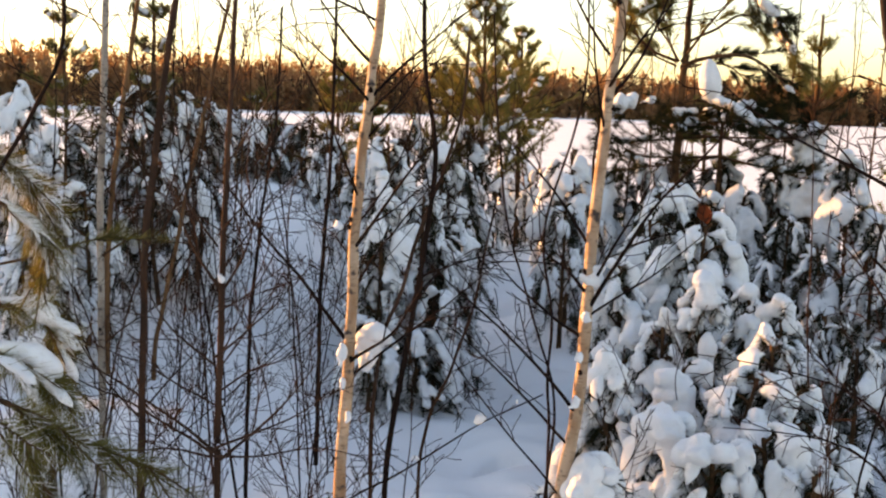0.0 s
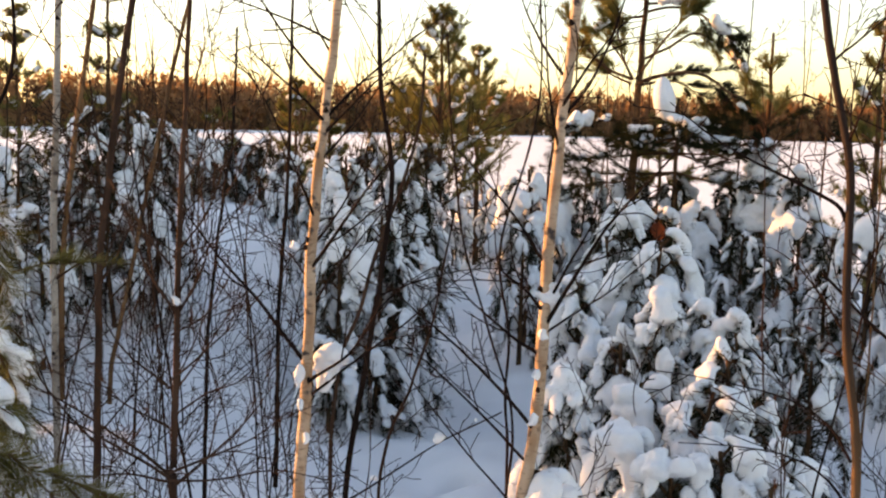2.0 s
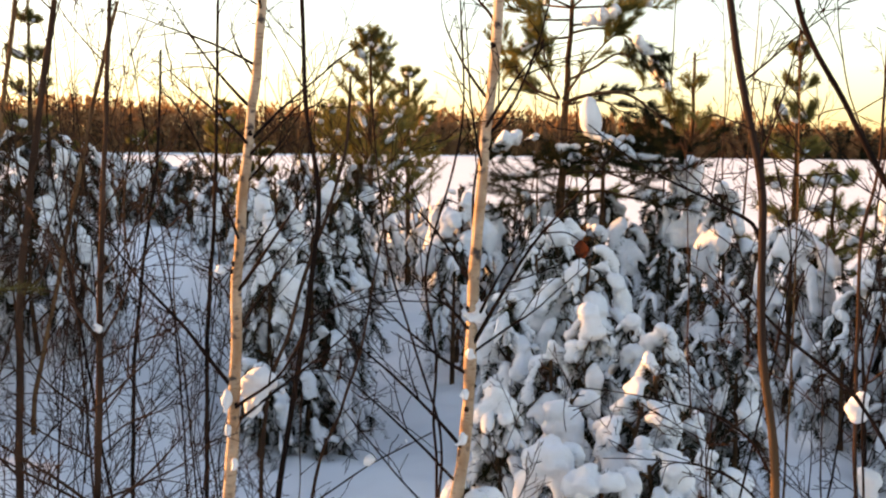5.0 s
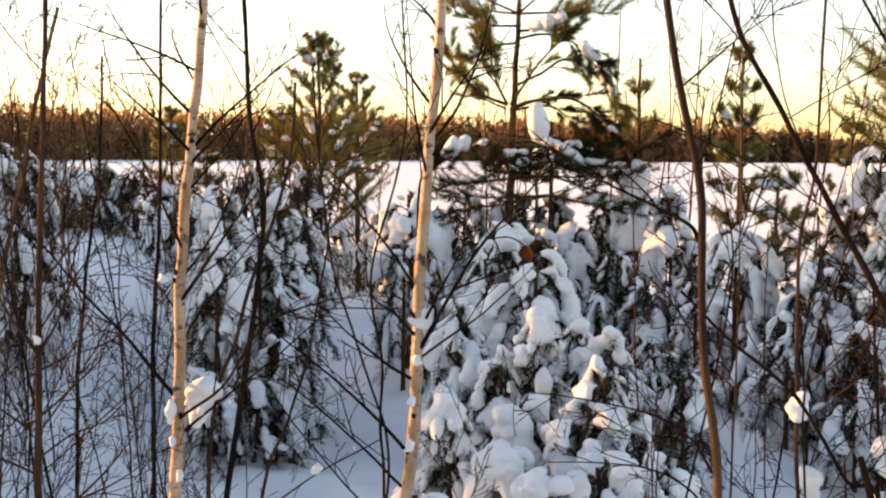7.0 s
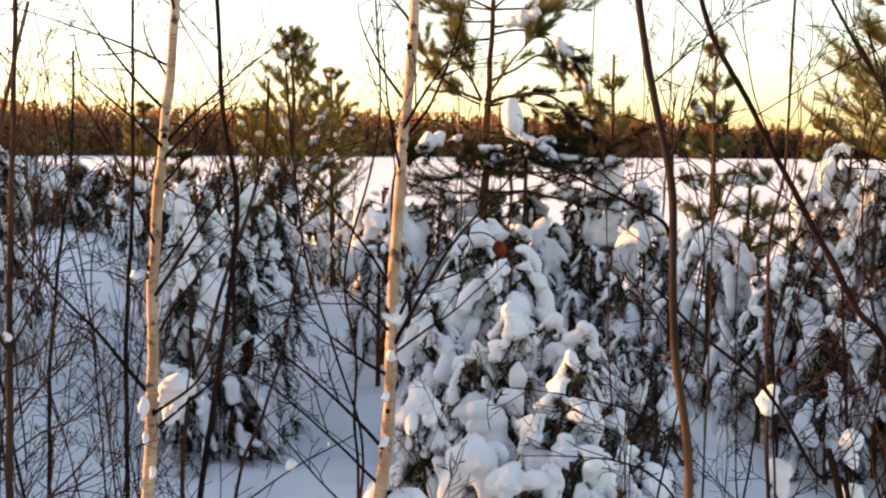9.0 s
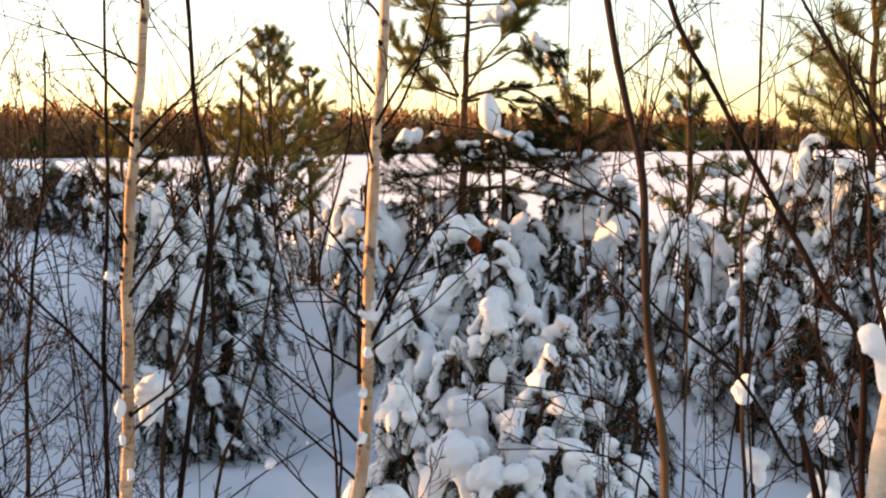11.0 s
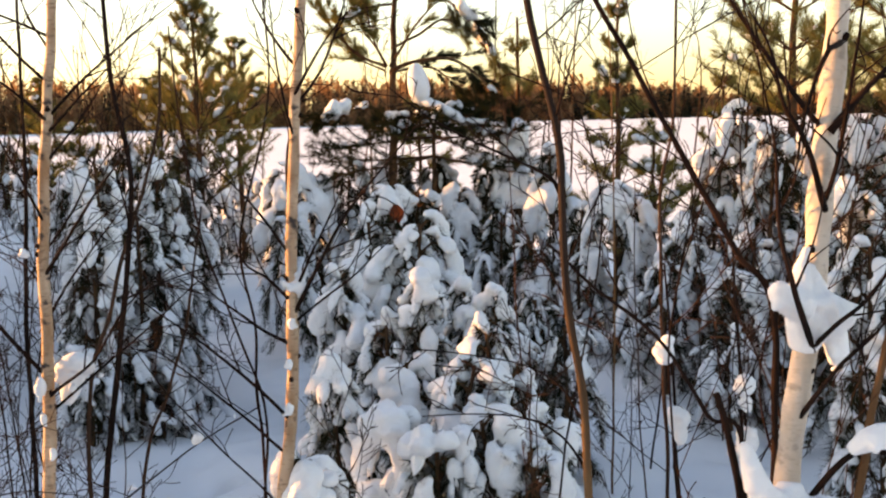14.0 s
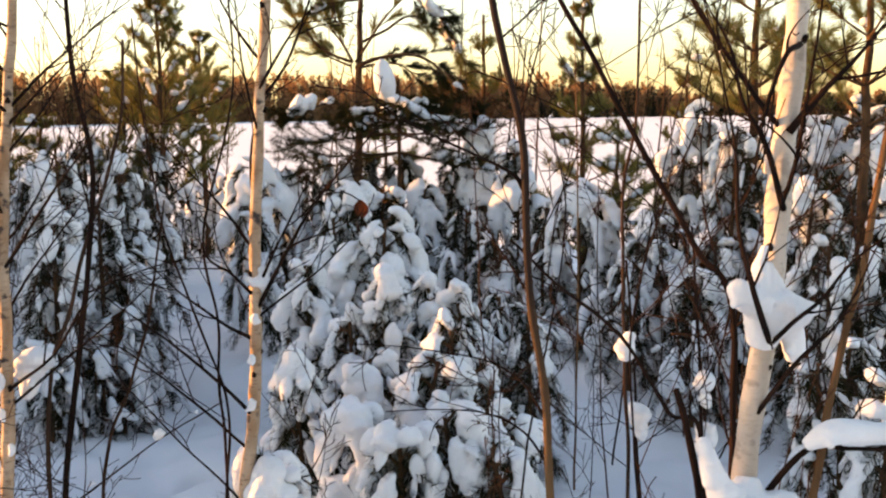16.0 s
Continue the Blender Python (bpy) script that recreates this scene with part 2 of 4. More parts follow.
# ---- ground: one sheet of snow from the thicket out to the open field and its far side ----
TRAIL = [(0.15, 2.4), (0.20, 4.0), (0.22, 5.6), (0.32, 7.5), (0.45, 9.5), (0.62, 12.0), (0.85, 15.5)]
DENTS = [(0.34, 5.33, 0.095, 0.30), (0.05, 4.6, 0.13, 0.08), (0.42, 6.9, 0.14, 0.09), (0.12, 7.6, 0.13, 0.07), (0.55, 8.6, 0.15, 0.08),
         (0.25, 3.7, 0.12, 0.07), (-0.5, 4.0, 0.13, 0.06), (0.0, 6.3, 0.12, 0.06), (2.9, 6.0, 0.14, 0.06), (2.5, 5.3, 0.12, 0.05)]


def ground_z(x, y):
    d = math.hypot(x, y)
    z = 0.22 * math.exp(-max(0.0, y + 0.5) / 2.6) if y > -0.5 else 0.22
    near = max(0.0, 1 - d / 30)
    z += near * (0.10 * noise.noise((x * 0.5, y * 0.5, 3)) + 0.10 * noise.noise((x * 1.4, y * 1.4, 7)) + 0.055 * noise.noise((x * 4.2, y * 4.2, 1)) + 0.008 * noise.noise((x * 13, y * 13, 2)))
    z += 0.03 * (1 - near) * noise.noise((x * 0.06, y * 0.06, 5))
    if 3.5 < y < 19 and x < 0.8:
        a, b = min(1, max(0, (y - 3.8) / 7.4)), min(1, max(0, (y - 12.0) / 6.5))
        z += 1.02 * a * a * (3 - 2 * a) * (1 - b * b * (3 - 2 * b)) / (1 + math.exp((x + 0.62 + 0.03 * y) / 0.26))
    if 2 < y < 17 and -2 < x < 3:
        for i in range(len(TRAIL) - 1):
            (ax, ay), (bx, by) = TRAIL[i], TRAIL[i + 1]
            if ay <= y < by:
                cx = ax + (bx - ax) * (y - ay) / (by - ay)
                z -= 0.09 * math.exp(-((x - cx) / 0.26) ** 2) * (0.8 + 0.6 * noise.noise((x * 3, y * 2.2, 11)))
    for dx, dy, r, deep in DENTS:
        q = (x - dx) ** 2 + (y - dy) ** 2
        if q < 9 * r * r:
            z -= deep * math.exp(-q * q / r ** 4)
    return z - 0.25 * min(1, max(0, (y - 16) / 8))


def spaced(lo, hi, step, reach):
    inner = list(np.arange(lo, hi, step))
    a, b, s = inner[0], inner[-1], step
    left, right = [], []
    while a > -reach or b < reach:
        s *= 1.25
        a, b = a - s, b + s
        left.append(a)
        right.append(b)
    return left[::-1] + inner + right


gx, gy = spaced(-4.2, 5.5, 0.042, 1500), spaced(1.8, 13.5, 0.042, 1500)
g = Shape()
g.v = [Vector((x, y, ground_z(x, y))) for y in gy for x in gx]
nx = len(gx)
g.f = [(j * nx + i, j * nx + i + 1, (j + 1) * nx + i + 1, (j + 1) * nx + i) for j in range(len(gy) - 1) for i in range(nx - 1)]
tagged(new("ground", mesh_of("ground", g, SNOW_GROUND)), "deep untrodden blue-white snow with a faint trail", "snow", kind="structure")


# ---- the far side of the field: a mixed forest of bare birches and conifers ----
def far_forest():
    rnd = random.Random(5)
    birches, firs = Shape(), Shape()
    for i in range(3000):
        az = rnd.uniform(-38, 52)
        row = rnd.random()
        d = 234 + row * 34
        x, y = d * math.sin(radians(az)), d * math.cos(radians(az)) * 0.995
        rise = 1 if az < 25 else max(0.6, 1 - (az - 25) * 0.07)
        tall = (13.6 - 0.10 * az) * rise * rnd.uniform(0.66, 1.0) * (0.72 + 0.28 * row) * (1 + 0.12 * noise.noise((az * 0.4, 0, 0)))
        if i % 4 == 0:
            tall *= 0.45
        p = Vector((x, y, -0.4))
        fir = rnd.random() < (0.25 + 0.2 * noise.noise((az * 0.25, 4, 0)) if az < 23 else 0.7)
        s = firs if fir else birches
        s.tube([p, p + Vector((0, 0, tall))], [0.12, 0.03], 3)
        for _ in range(60):
            f = rnd.random() ** 0.8
            w = (1 - f) * tall * 0.2 + 0.25 if fir else tall * 0.22 * math.sin(math.pi * min(1, 0.12 + f * 0.86)) + 0.25
            a = rnd.uniform(0, 6.28)
            q = p + Vector((math.cos(a) * w * rnd.random(), math.sin(a) * w * rnd.random(), f * tall))
            u = Vector((rnd.gauss(0, 1), rnd.gauss(0, 1), -0.3 if fir else 1.6)).normalized() * (1.0 if fir else 1.5) * rnd.uniform(0.5, 1)
            c = Vector((rnd.gauss(0, 1), rnd.gauss(0, 1), 0)).normalized() * (0.42 if fir else 0.30)
            b = len(s.v)
            s.v += [q - c, q + c, q + u]
            s.f.append((b, b + 1, b + 2))
    root = tagged(new("far_forest"), "distant leafless birch and conifer forest glowing in low sun", "forest", kind="stuff")
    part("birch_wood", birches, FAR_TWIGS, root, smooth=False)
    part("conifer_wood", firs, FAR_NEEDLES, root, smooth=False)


far_forest()


# ---- bare birches and saplings ----
def bare_tree(name, ctrl, r0, r1, material, label, category, seed, branches=10, reach=0.6, first=0.25, own=(), dens=4, group="", sides=9, r_tip=0.0010, twig=TWIG):
    """A leafless trunk through a few points, with crooked branches of fine twigs. own: branches of known course."""
    rnd = random.Random(seed)
    x, y, z = ctrl[0]
    gz = ground_z(x, y) - 0.10
    foot = [(x - 0.02 * (z - gz), y, gz)] if z > gz - 0.03 else []
    pts = wobble(spline(foot + list(ctrl), 10), rnd, 0.006)
    k = len(pts)
    root = thing(name, pts[0], label, category, group)
    s = Shape()
    s.tube(pts, [(r0 + (r1 - r0) * i / (k - 1)) * (1 + 0.16 * noise.noise(pts[i] * 17)) for i in range(k)], sides)
    part("trunk", s, material, root)
    for i in range(branches):
        f = first + (0.98 - first) * (i + rnd.random()) / branches
        p, d = at_length(pts, f)
        a = rnd.uniform(0, 6.28)
        el = rnd.uniform(0.45, 1.0)
        w = Vector((math.cos(a) * math.cos(el), math.sin(a) * math.cos(el) * 0.8, math.sin(el)))
        b = Shape()
        r = (r0 + (r1 - r0) * f) * rnd.uniform(0.22, 0.4)
        twigs(b, shoot(p, w, reach * rnd.uniform(0.6, 1.2) * (1.2 - 0.6 * f), rnd, 0.28, 0.1, 9), max(r, r_tip * 1.3), rnd, dens, reach * 0.36, 2, r_tip)
        part("branch", b, twig, root)
    for r, pl in own:
        b = Shape()
        twigs(b, wobble(spline(pl, 6), rnd, 0.008), r, rnd, dens, reach * 0.42, 2, r_tip, 0.25)
        part("branch", b, twig, root)
    return root, pts, rnd


def snow_on(root, spots, rnd, label=""):
    """Irregular heaps of snow caught on a stem: place, size, height to width."""
    heap = Shape()
    for p, r, tall in spots:
        p = Vector(p)
        heap.ball(p, r * 0.74, rnd, tall, 14, 0.35)
        for _ in range(6):
            o = Vector((rnd.gauss(0, 0.34), rnd.gauss(0, 0.34), rnd.gauss(-0.05, 0.38) * tall)) * r
            heap.ball(p + o, r * rnd.uniform(0.3, 0.6), rnd, rnd.uniform(0.7, 1.1), 10, 0.3)
    return tagged(snow_part("snow_clump", heap, root, 0.0045, label), kind="stuff")


def snow_heap(root, lumps, rnd, label=""):
    """Smooth heaped snow: lines of swelling width grown into one body."""
    heap = Shape()
    for pts, rad in lumps:
        line = spline(pts, 4)
        k = len(line) - 1
        wide = [rad[min(len(rad) - 1, int(i / k * (len(rad) - 1)))] * (1 - (i / k * (len(rad) - 1)) % 1) + rad[min(len(rad) - 1, int(i / k * (len(rad) - 1)) + 1)] * ((i / k * (len(rad) - 1)) % 1) for i in range(k + 1)]
        heap.lump(line, wide, rnd, 14, 0.22, 0.8)
        for _ in range(len(pts)):
            j = rnd.randrange(k)
            heap.ball(line[j] + Vector((rnd.gauss(0, 0.6), -abs(rnd.gauss(0, 0.5)), rnd.gauss(0, 0.5))) * wide[j], wide[j] * rnd.uniform(0.25, 0.5), rnd, 0.9, 9, 0.3)
    return tagged(snow_part("snow_clump", heap, root, 0.0045, label), kind="stuff")


def collar_marks(root, pts, r, rnd, count):
    """Dark scars where branches leave a birch trunk."""
    for i in range(count):
        p, d = at_length(pts, 0.25 + 0.7 * (i + rnd.random()) / count)
        a = rnd.uniform(3.4, 6.0)
        u = Vector((math.cos(a), math.sin(a), 0.25))
        s = Shape()
        s.tube([p + u * r * 0.55, p + u * r * 1.12 + Vector((0, 0, 0.006))], [r * 0.5, r * 0.22], 7)
        part("branch_scar", s, TWIG, root)


mid, mp, rr = bare_tree("birch_tree", [(0.30, 2.45, 0.75), (0.335, 2.45, 1.113), (0.349, 2.45, 1.286), (0.358, 2.45, 1.456), (0.361, 2.45, 1.622), (0.382, 2.45, 1.893), (0.407, 2.45, 2.156), (0.43, 2.46, 2.7)],
    0.0185, 0.0115, BIRCH, "slender pale birch leaning slightly, snow caught on its forks", "birch tree", 11, 13, 0.55, 0.2,
    [(0.006, [(0.36, 2.45, 1.42), (0.42, 2.4, 1.55), (0.52, 2.4, 1.70), (0.65, 2.4, 1.85), (0.72, 2.4, 1.93)]),
     (0.005, [(0.38, 2.45, 1.95), (0.44, 2.4, 2.05), (0.52, 2.4, 2.15)]),
     (0.005, [(0.35, 2.45, 1.46), (0.29, 2.35, 1.53), (0.23, 2.35, 1.58), (0.22, 2.35, 1.70)])])
collar_marks(mid, mp, 0.016, rr, 5)
snow_on(mid, [((0.374, 2.44, 1.49), 0.024, 1.2), ((0.388, 2.45, 1.52), 0.014, 0.9), ((0.335, 2.43, 1.50), 0.012, 1.0), ((0.352, 2.44, 1.40), 0.013, 1.8), ((0.340, 2.43, 1.30), 0.012, 2.0), ((0.335, 2.43, 1.19), 0.016, 1.6)], rr)
tagged(snow_on(mid, [((0.365, 2.43, 1.00), 0.062, 1.25), ((0.40, 2.42, 0.955), 0.045, 0.9), ((0.335, 2.43, 0.96), 0.040, 1.1)], rr), "rounded heap of snow at a birch's foot")

left, lp, rr = bare_tree("birch_tree", [(-0.27, 2.7, 0.821), (-0.253, 2.7, 1.112), (-0.239, 2.7, 1.425), (-0.230, 2.7, 1.653), (-0.201, 2.7, 1.950), (-0.174, 2.7, 2.166), (-0.14, 2.7, 2.7)],
    0.0185, 0.011, BIRCH, "slender tan-white birch with dark knots, snow on its fork", "birch tree", 12, 13, 0.55, 0.3,
    [(0.006, [(-0.26, 2.7, 1.27), (-0.36, 2.65, 1.43), (-0.45, 2.65, 1.53), (-0.57, 2.65, 1.68), (-0.71, 2.65, 1.79)]),
     (0.005, [(-0.20, 2.7, 1.88), (-0.10, 2.6, 1.98), (0.01, 2.6, 2.08)]), (0.005, [(-0.20, 2.7, 1.9), (-0.29, 2.6, 2.0), (-0.42, 2.6, 2.11)]),
     (0.005, [(-0.25, 2.7, 1.2), (-0.13, 2.6, 1.31), (-0.03, 2.6, 1.45), (0.10, 2.6, 1.54)])])
collar_marks(left, lp, 0.016, rr, 5)
snow_on(left, [((-0.265, 2.675, 1.24), 0.02, 1.8), ((-0.275, 2.66, 1.58), 0.016, 0.8), ((-0.262, 2.675, 1.15), 0.014, 2.0), ((-0.245, 2.675, 1.06), 0.014, 1.6)], rr)
snow_heap(left, [([(-0.23, 2.74, 1.255), (-0.205, 2.74, 1.275), (-0.18, 2.74, 1.28), (-0.155, 2.74, 1.265), (-0.14, 2.74, 1.25)], [0.016, 0.028, 0.033, 0.028, 0.012]), ([(-0.19, 2.74, 1.25), (-0.20, 2.74, 1.21), (-0.21, 2.735, 1.17)], [0.034, 0.024, 0.012])], rr, "rounded snow lodged in a fork")

thick, tp, rr = bare_tree("birch_tree", [(1.09, 1.5, 1.0), (1.112, 1.5, 1.22), (1.132, 1.5, 1.406), (1.160, 1.5, 1.608), (1.171, 1.5, 1.788), (1.187, 1.5, 1.982), (1.194, 1.5, 2.077), (1.21, 1.5, 2.6)],
    0.0235, 0.019, BIRCH_WHITE, "stout white-barked birch with a thick collar of snow", "birch tree", 13, 6, 0.6, 0.45,
    [(0.0065, [(1.14, 1.48, 1.48), (1.08, 1.42, 1.55), (1.05, 1.40, 1.60), (1.03, 1.40, 1.67), (1.02, 1.40, 1.72), (1.01, 1.40, 1.82), (0.99, 1.40, 1.91), (0.93, 1.38, 2.08)]),
     (0.006, [(1.16, 1.48, 1.72), (1.06, 1.4, 1.84), (1.02, 1.4, 1.9), (1.0, 1.4, 1.98), (0.97, 1.4, 2.03)]),
     (0.005, [(1.14, 1.48, 1.48), (1.14, 1.42, 1.53), (1.19, 1.41, 1.57), (1.25, 1.41, 1.63), (1.33, 1.41, 1.68), (1.42, 1.41, 1.76)]),
     (0.008, [(1.17, 1.48, 1.85), (1.21, 1.45, 1.92), (1.29, 1.45, 1.99), (1.36, 1.45, 2.06)]),
     (0.007, [(1.11, 1.48, 1.18), (1.18, 1.42, 1.30), (1.25, 1.40, 1.305), (1.36, 1.40, 1.30), (1.46, 1.40, 1.33)]),
     (0.005, [(1.12, 1.48, 1.36), (1.16, 1.42, 1.47), (1.22, 1.4, 1.54), (1.32, 1.4, 1.70)]),
     (0.006, [(1.18, 1.47, 2.0), (1.10, 1.4, 1.97), (1.06, 1.4, 1.86), (1.04, 1.4, 1.77)])])
collar_marks(thick, tp, 0.020, rr, 3)
snow_heap(thick, [([(1.132, 1.495, 1.475), (1.135, 1.49, 1.505), (1.135, 1.485, 1.535), (1.14, 1.49, 1.565), (1.145, 1.50, 1.595), (1.15, 1.505, 1.625)], [0.024, 0.038, 0.047, 0.044, 0.034, 0.024]),
                  ([(1.115, 1.47, 1.555), (1.085, 1.465, 1.57), (1.06, 1.46, 1.585), (1.045, 1.46, 1.595)], [0.036, 0.030, 0.020, 0.009]),
                  ([(1.115, 1.48, 1.59), (1.125, 1.485, 1.625), (1.13, 1.485, 1.66)], [0.022, 0.014, 0.007]),
                  ([(1.155, 1.475, 1.545), (1.19, 1.48, 1.545), (1.22, 1.485, 1.54), (1.25, 1.485, 1.535)], [0.036, 0.028, 0.019, 0.009]),
                  ([(1.18, 1.49, 1.53), (1.20, 1.50, 1.50), (1.208, 1.50, 1.465), (1.205, 1.50, 1.44)], [0.03, 0.027, 0.021, 0.010])], rr, "thick snow collar on the trunk")
snow_heap(thick, [([(1.09, 1.46, 1.12), (1.092, 1.46, 1.17), (1.098, 1.47, 1.21), (1.105, 1.48, 1.245)], [0.075, 0.062, 0.044, 0.022]), ([(1.07, 1.46, 1.19), (1.04, 1.455, 1.23), (1.015, 1.455, 1.285), (1.0, 1.46, 1.335)], [0.038, 0.032, 0.022, 0.010]),
                  ([(1.11, 1.45, 1.18), (1.15, 1.445, 1.20), (1.18, 1.44, 1.21)], [0.036, 0.027, 0.013])], rr, "heap of snow round the lower trunk")
snow_heap(thick, [([(1.17, 1.41, 1.315), (1.195, 1.40, 1.332), (1.225, 1.40, 1.34), (1.26, 1.40, 1.335), (1.30, 1.40, 1.327), (1.34, 1.40, 1.322), (1.39, 1.40, 1.324), (1.44, 1.40, 1.335)], [0.010, 0.019, 0.027, 0.026, 0.021, 0.022, 0.020, 0.010])], rr, "long ridge of snow on a low branch")

sap, sp, rr = bare_tree("birch_sapling", [(0.87, 1.77, 0.6), (0.852, 1.76, 0.95), (0.837, 1.75, 1.201), (0.824, 1.75, 1.381), (0.796, 1.75, 1.557), (0.789, 1.75, 1.728), (0.778, 1.75, 1.854), (0.748, 1.75, 1.988), (0.715, 1.75, 2.14), (0.67, 1.75, 2.5)],
    0.0092, 0.0066, SAPLING, "bowed young birch sapling with smooth tan bark", "sapling", 14, 6, 0.36, 0.4,
    [(0.0045, [(0.786, 1.75, 1.75), (0.765, 1.75, 1.781), (0.692, 1.75, 1.817), (0.607, 1.75, 1.856), (0.525, 1.75, 1.901), (0.463, 1.75, 1.947)]),
     (0.003, [(0.828, 1.76, 1.31), (0.80, 1.80, 1.365), (0.746, 1.85, 1.398), (0.63, 1.85, 1.429), (0.472, 1.85, 1.456)]), (0.003, [(0.838, 1.77, 1.2), (0.80, 1.81, 1.265), (0.721, 1.85, 1.30), (0.537, 1.85, 1.316)])])

dark, dp, rr = bare_tree("birch_sapling", [(-0.164, 3.2, 0.722), (-0.084, 3.2, 1.287), (-0.041, 3.2, 1.577), (-0.032, 3.2, 1.755), (-0.065, 3.2, 1.998), (-0.078, 3.2, 2.219), (-0.09, 3.2, 2.6)],
    0.0105, 0.006, TWIG, "thin dark-barked birch sapling standing in snow", "sapling", 15, 8, 0.5, 0.3)
bare_tree("birch_sapling", [(-0.232, 3.6, 0.915), (-0.136, 3.6, 1.271), (-0.080, 3.6, 1.476), (0.004, 3.6, 1.698), (0.058, 3.6, 1.916), (0.075, 3.6, 2.148)],
    0.008, 0.005, RED_TWIG, "thin leaning reddish birch sapling", "sapling", 16, 7, 0.4, 0.3)
bare_tree("birch_sapling", [(-0.058, 3.4, 0.713), (0.041, 3.4, 1.016), (0.111, 3.4, 1.254), (0.176, 3.4, 1.62)],
    0.007, 0.003, BROWN, "thin leaning brown birch sapling", "sapling", 17, 5, 0.35, 0.3)
bare_tree("birch_sapling", [(0.25, 2.3, 0.9), (0.27, 2.3, 1.2), (0.23, 2.3, 1.37), (0.15, 2.3, 1.61), (0.12, 2.3, 1.82), (0.10, 2.3, 2.1)],
    0.0036, 0.002, TWIG, "wiry dark birch sapling beside a pale trunk", "sapling", 18, 5, 0.35, 0.3,
    [(0.003, [(0.28, 2.3, 1.0), (0.22, 2.3, 1.08), (0.12, 2.3, 1.2), (0.03, 2.3, 1.32), (-0.03, 2.3, 1.42)])])
bare_tree("birch_sapling", [(0.26, 2.32, 1.0), (0.25, 2.3, 1.27), (0.25, 2.3, 1.44), (0.23, 2.3, 1.64), (0.29, 2.3, 1.85), (0.31, 2.3, 2.06), (0.30, 2.3, 2.3)],
    0.0038, 0.002, TWIG, "wiry dark birch sapling beside a pale trunk", "sapling", 19, 4, 0.35, 0.4)
l1 = bare_tree("birch_tree", [(-1.19, 3.9, 0.05), (-1.154, 3.9, 1.19), (-1.115, 3.9, 1.631), (-1.019, 3.9, 2.266), (-0.975, 3.9, 2.6)],
    0.0172, 0.010, RED_TWIG, "brown-barked young tree leaning in the thicket", "tree", 20, 14, 0.6, 0.2, dens=5, r_tip=0.0013, twig=BROWN)
l3 = bare_tree("birch_tree", [(-1.499, 4.4, 0.378), (-1.489, 4.4, 1.346), (-1.447, 4.4, 2.305), (-1.43, 4.4, 2.8)],
    0.0175, 0.013, BIRCH_GREY, "slim grey-white birch in the thicket", "birch tree", 21, 14, 0.5, 0.2, dens=5, r_tip=0.0013, twig=BROWN)
collar_marks(l3[0], l3[1], 0.019, l3[2], 8)
l2 = bare_tree("birch_sapling", [(-0.561, 2.5, 0.893), (-0.548, 2.5, 1.451), (-0.533, 2.5, 1.732), (-0.518, 2.5, 2.058), (-0.50, 2.5, 2.3)],
    0.010, 0.0045, RED_TWIG, "straight brown sapling with spreading whorls of twigs", "sapling", 22, 13, 0.45, 0.25,
    [(0.005, [(-0.555, 2.48, 1.0), (-0.43, 2.45, 1.11), (-0.3, 2.45, 1.27)]), (0.005, [(-0.555, 2.48, 1.02), (-0.67, 2.45, 1.12), (-0.83, 2.45, 1.23), (-1.0, 2.45, 1.31)]),
     (0.005, [(-0.546, 2.5, 1.42), (-0.61, 2.45, 1.56), (-0.66, 2.45, 1.68)]), (0.004, [(-0.546, 2.5, 1.44), (-0.47, 2.45, 1.57), (-0.44, 2.45, 1.70)]),
     (0.0042, [(-0.558, 2.435, 1.042), (-0.461, 2.425, 1.084), (-0.349, 2.413, 1.141), (-0.251, 2.395, 1.220)]), (0.0042, [(-0.558, 2.435, 1.030), (-0.631, 2.386, 1.099), (-0.722, 2.329, 1.184), (-0.795, 2.273, 1.239), (-0.883, 2.208, 1.319)]),
     (0.0036, [(-0.558, 2.435, 1.024), (-0.448, 2.427, 1.030), (-0.307, 2.418, 1.054), (-0.167, 2.402, 1.042)]), (0.0036, [(-0.561, 2.434, 1.020), (-0.644, 2.383, 1.058), (-0.747, 2.321, 1.076), (-0.831, 2.260, 1.135)]),
     (0.0034, [(-0.555, 2.436, 1.271), (-0.475, 2.422, 1.347), (-0.391, 2.406, 1.422), (-0.360, 2.381, 1.509)]), (0.0034, [(-0.555, 2.436, 1.257), (-0.630, 2.387, 1.337), (-0.670, 2.344, 1.426), (-0.685, 2.309, 1.499)]),
     (0.003, [(-0.550, 2.437, 1.186), (-0.461, 2.425, 1.248), (-0.377, 2.409, 1.283), (-0.293, 2.390, 1.373)]), (0.003, [(-0.558, 2.435, 1.157), (-0.618, 2.390, 1.211), (-0.684, 2.340, 1.278), (-0.747, 2.290, 1.316)]),
     (0.003, [(-0.540, 2.439, 1.578), (-0.475, 2.422, 1.663), (-0.431, 2.400, 1.746), (-0.401, 2.374, 1.840)]), (0.003, [(-0.543, 2.438, 1.550), (-0.590, 2.397, 1.635), (-0.619, 2.358, 1.717), (-0.629, 2.325, 1.809)]),
     (0.0028, [(-0.533, 2.441, 1.741), (-0.475, 2.422, 1.823), (-0.444, 2.397, 1.903)]), (0.0028, [(-0.549, 2.437, 1.384), (-0.462, 2.424, 1.444), (-0.404, 2.404, 1.545)])], twig=RED_TWIG)
snow_on(l2[0], [((-0.54, 2.47, 1.465), 0.011, 1.0), ((-0.55, 2.47, 1.04), 0.012, 0.7)], l2[2])
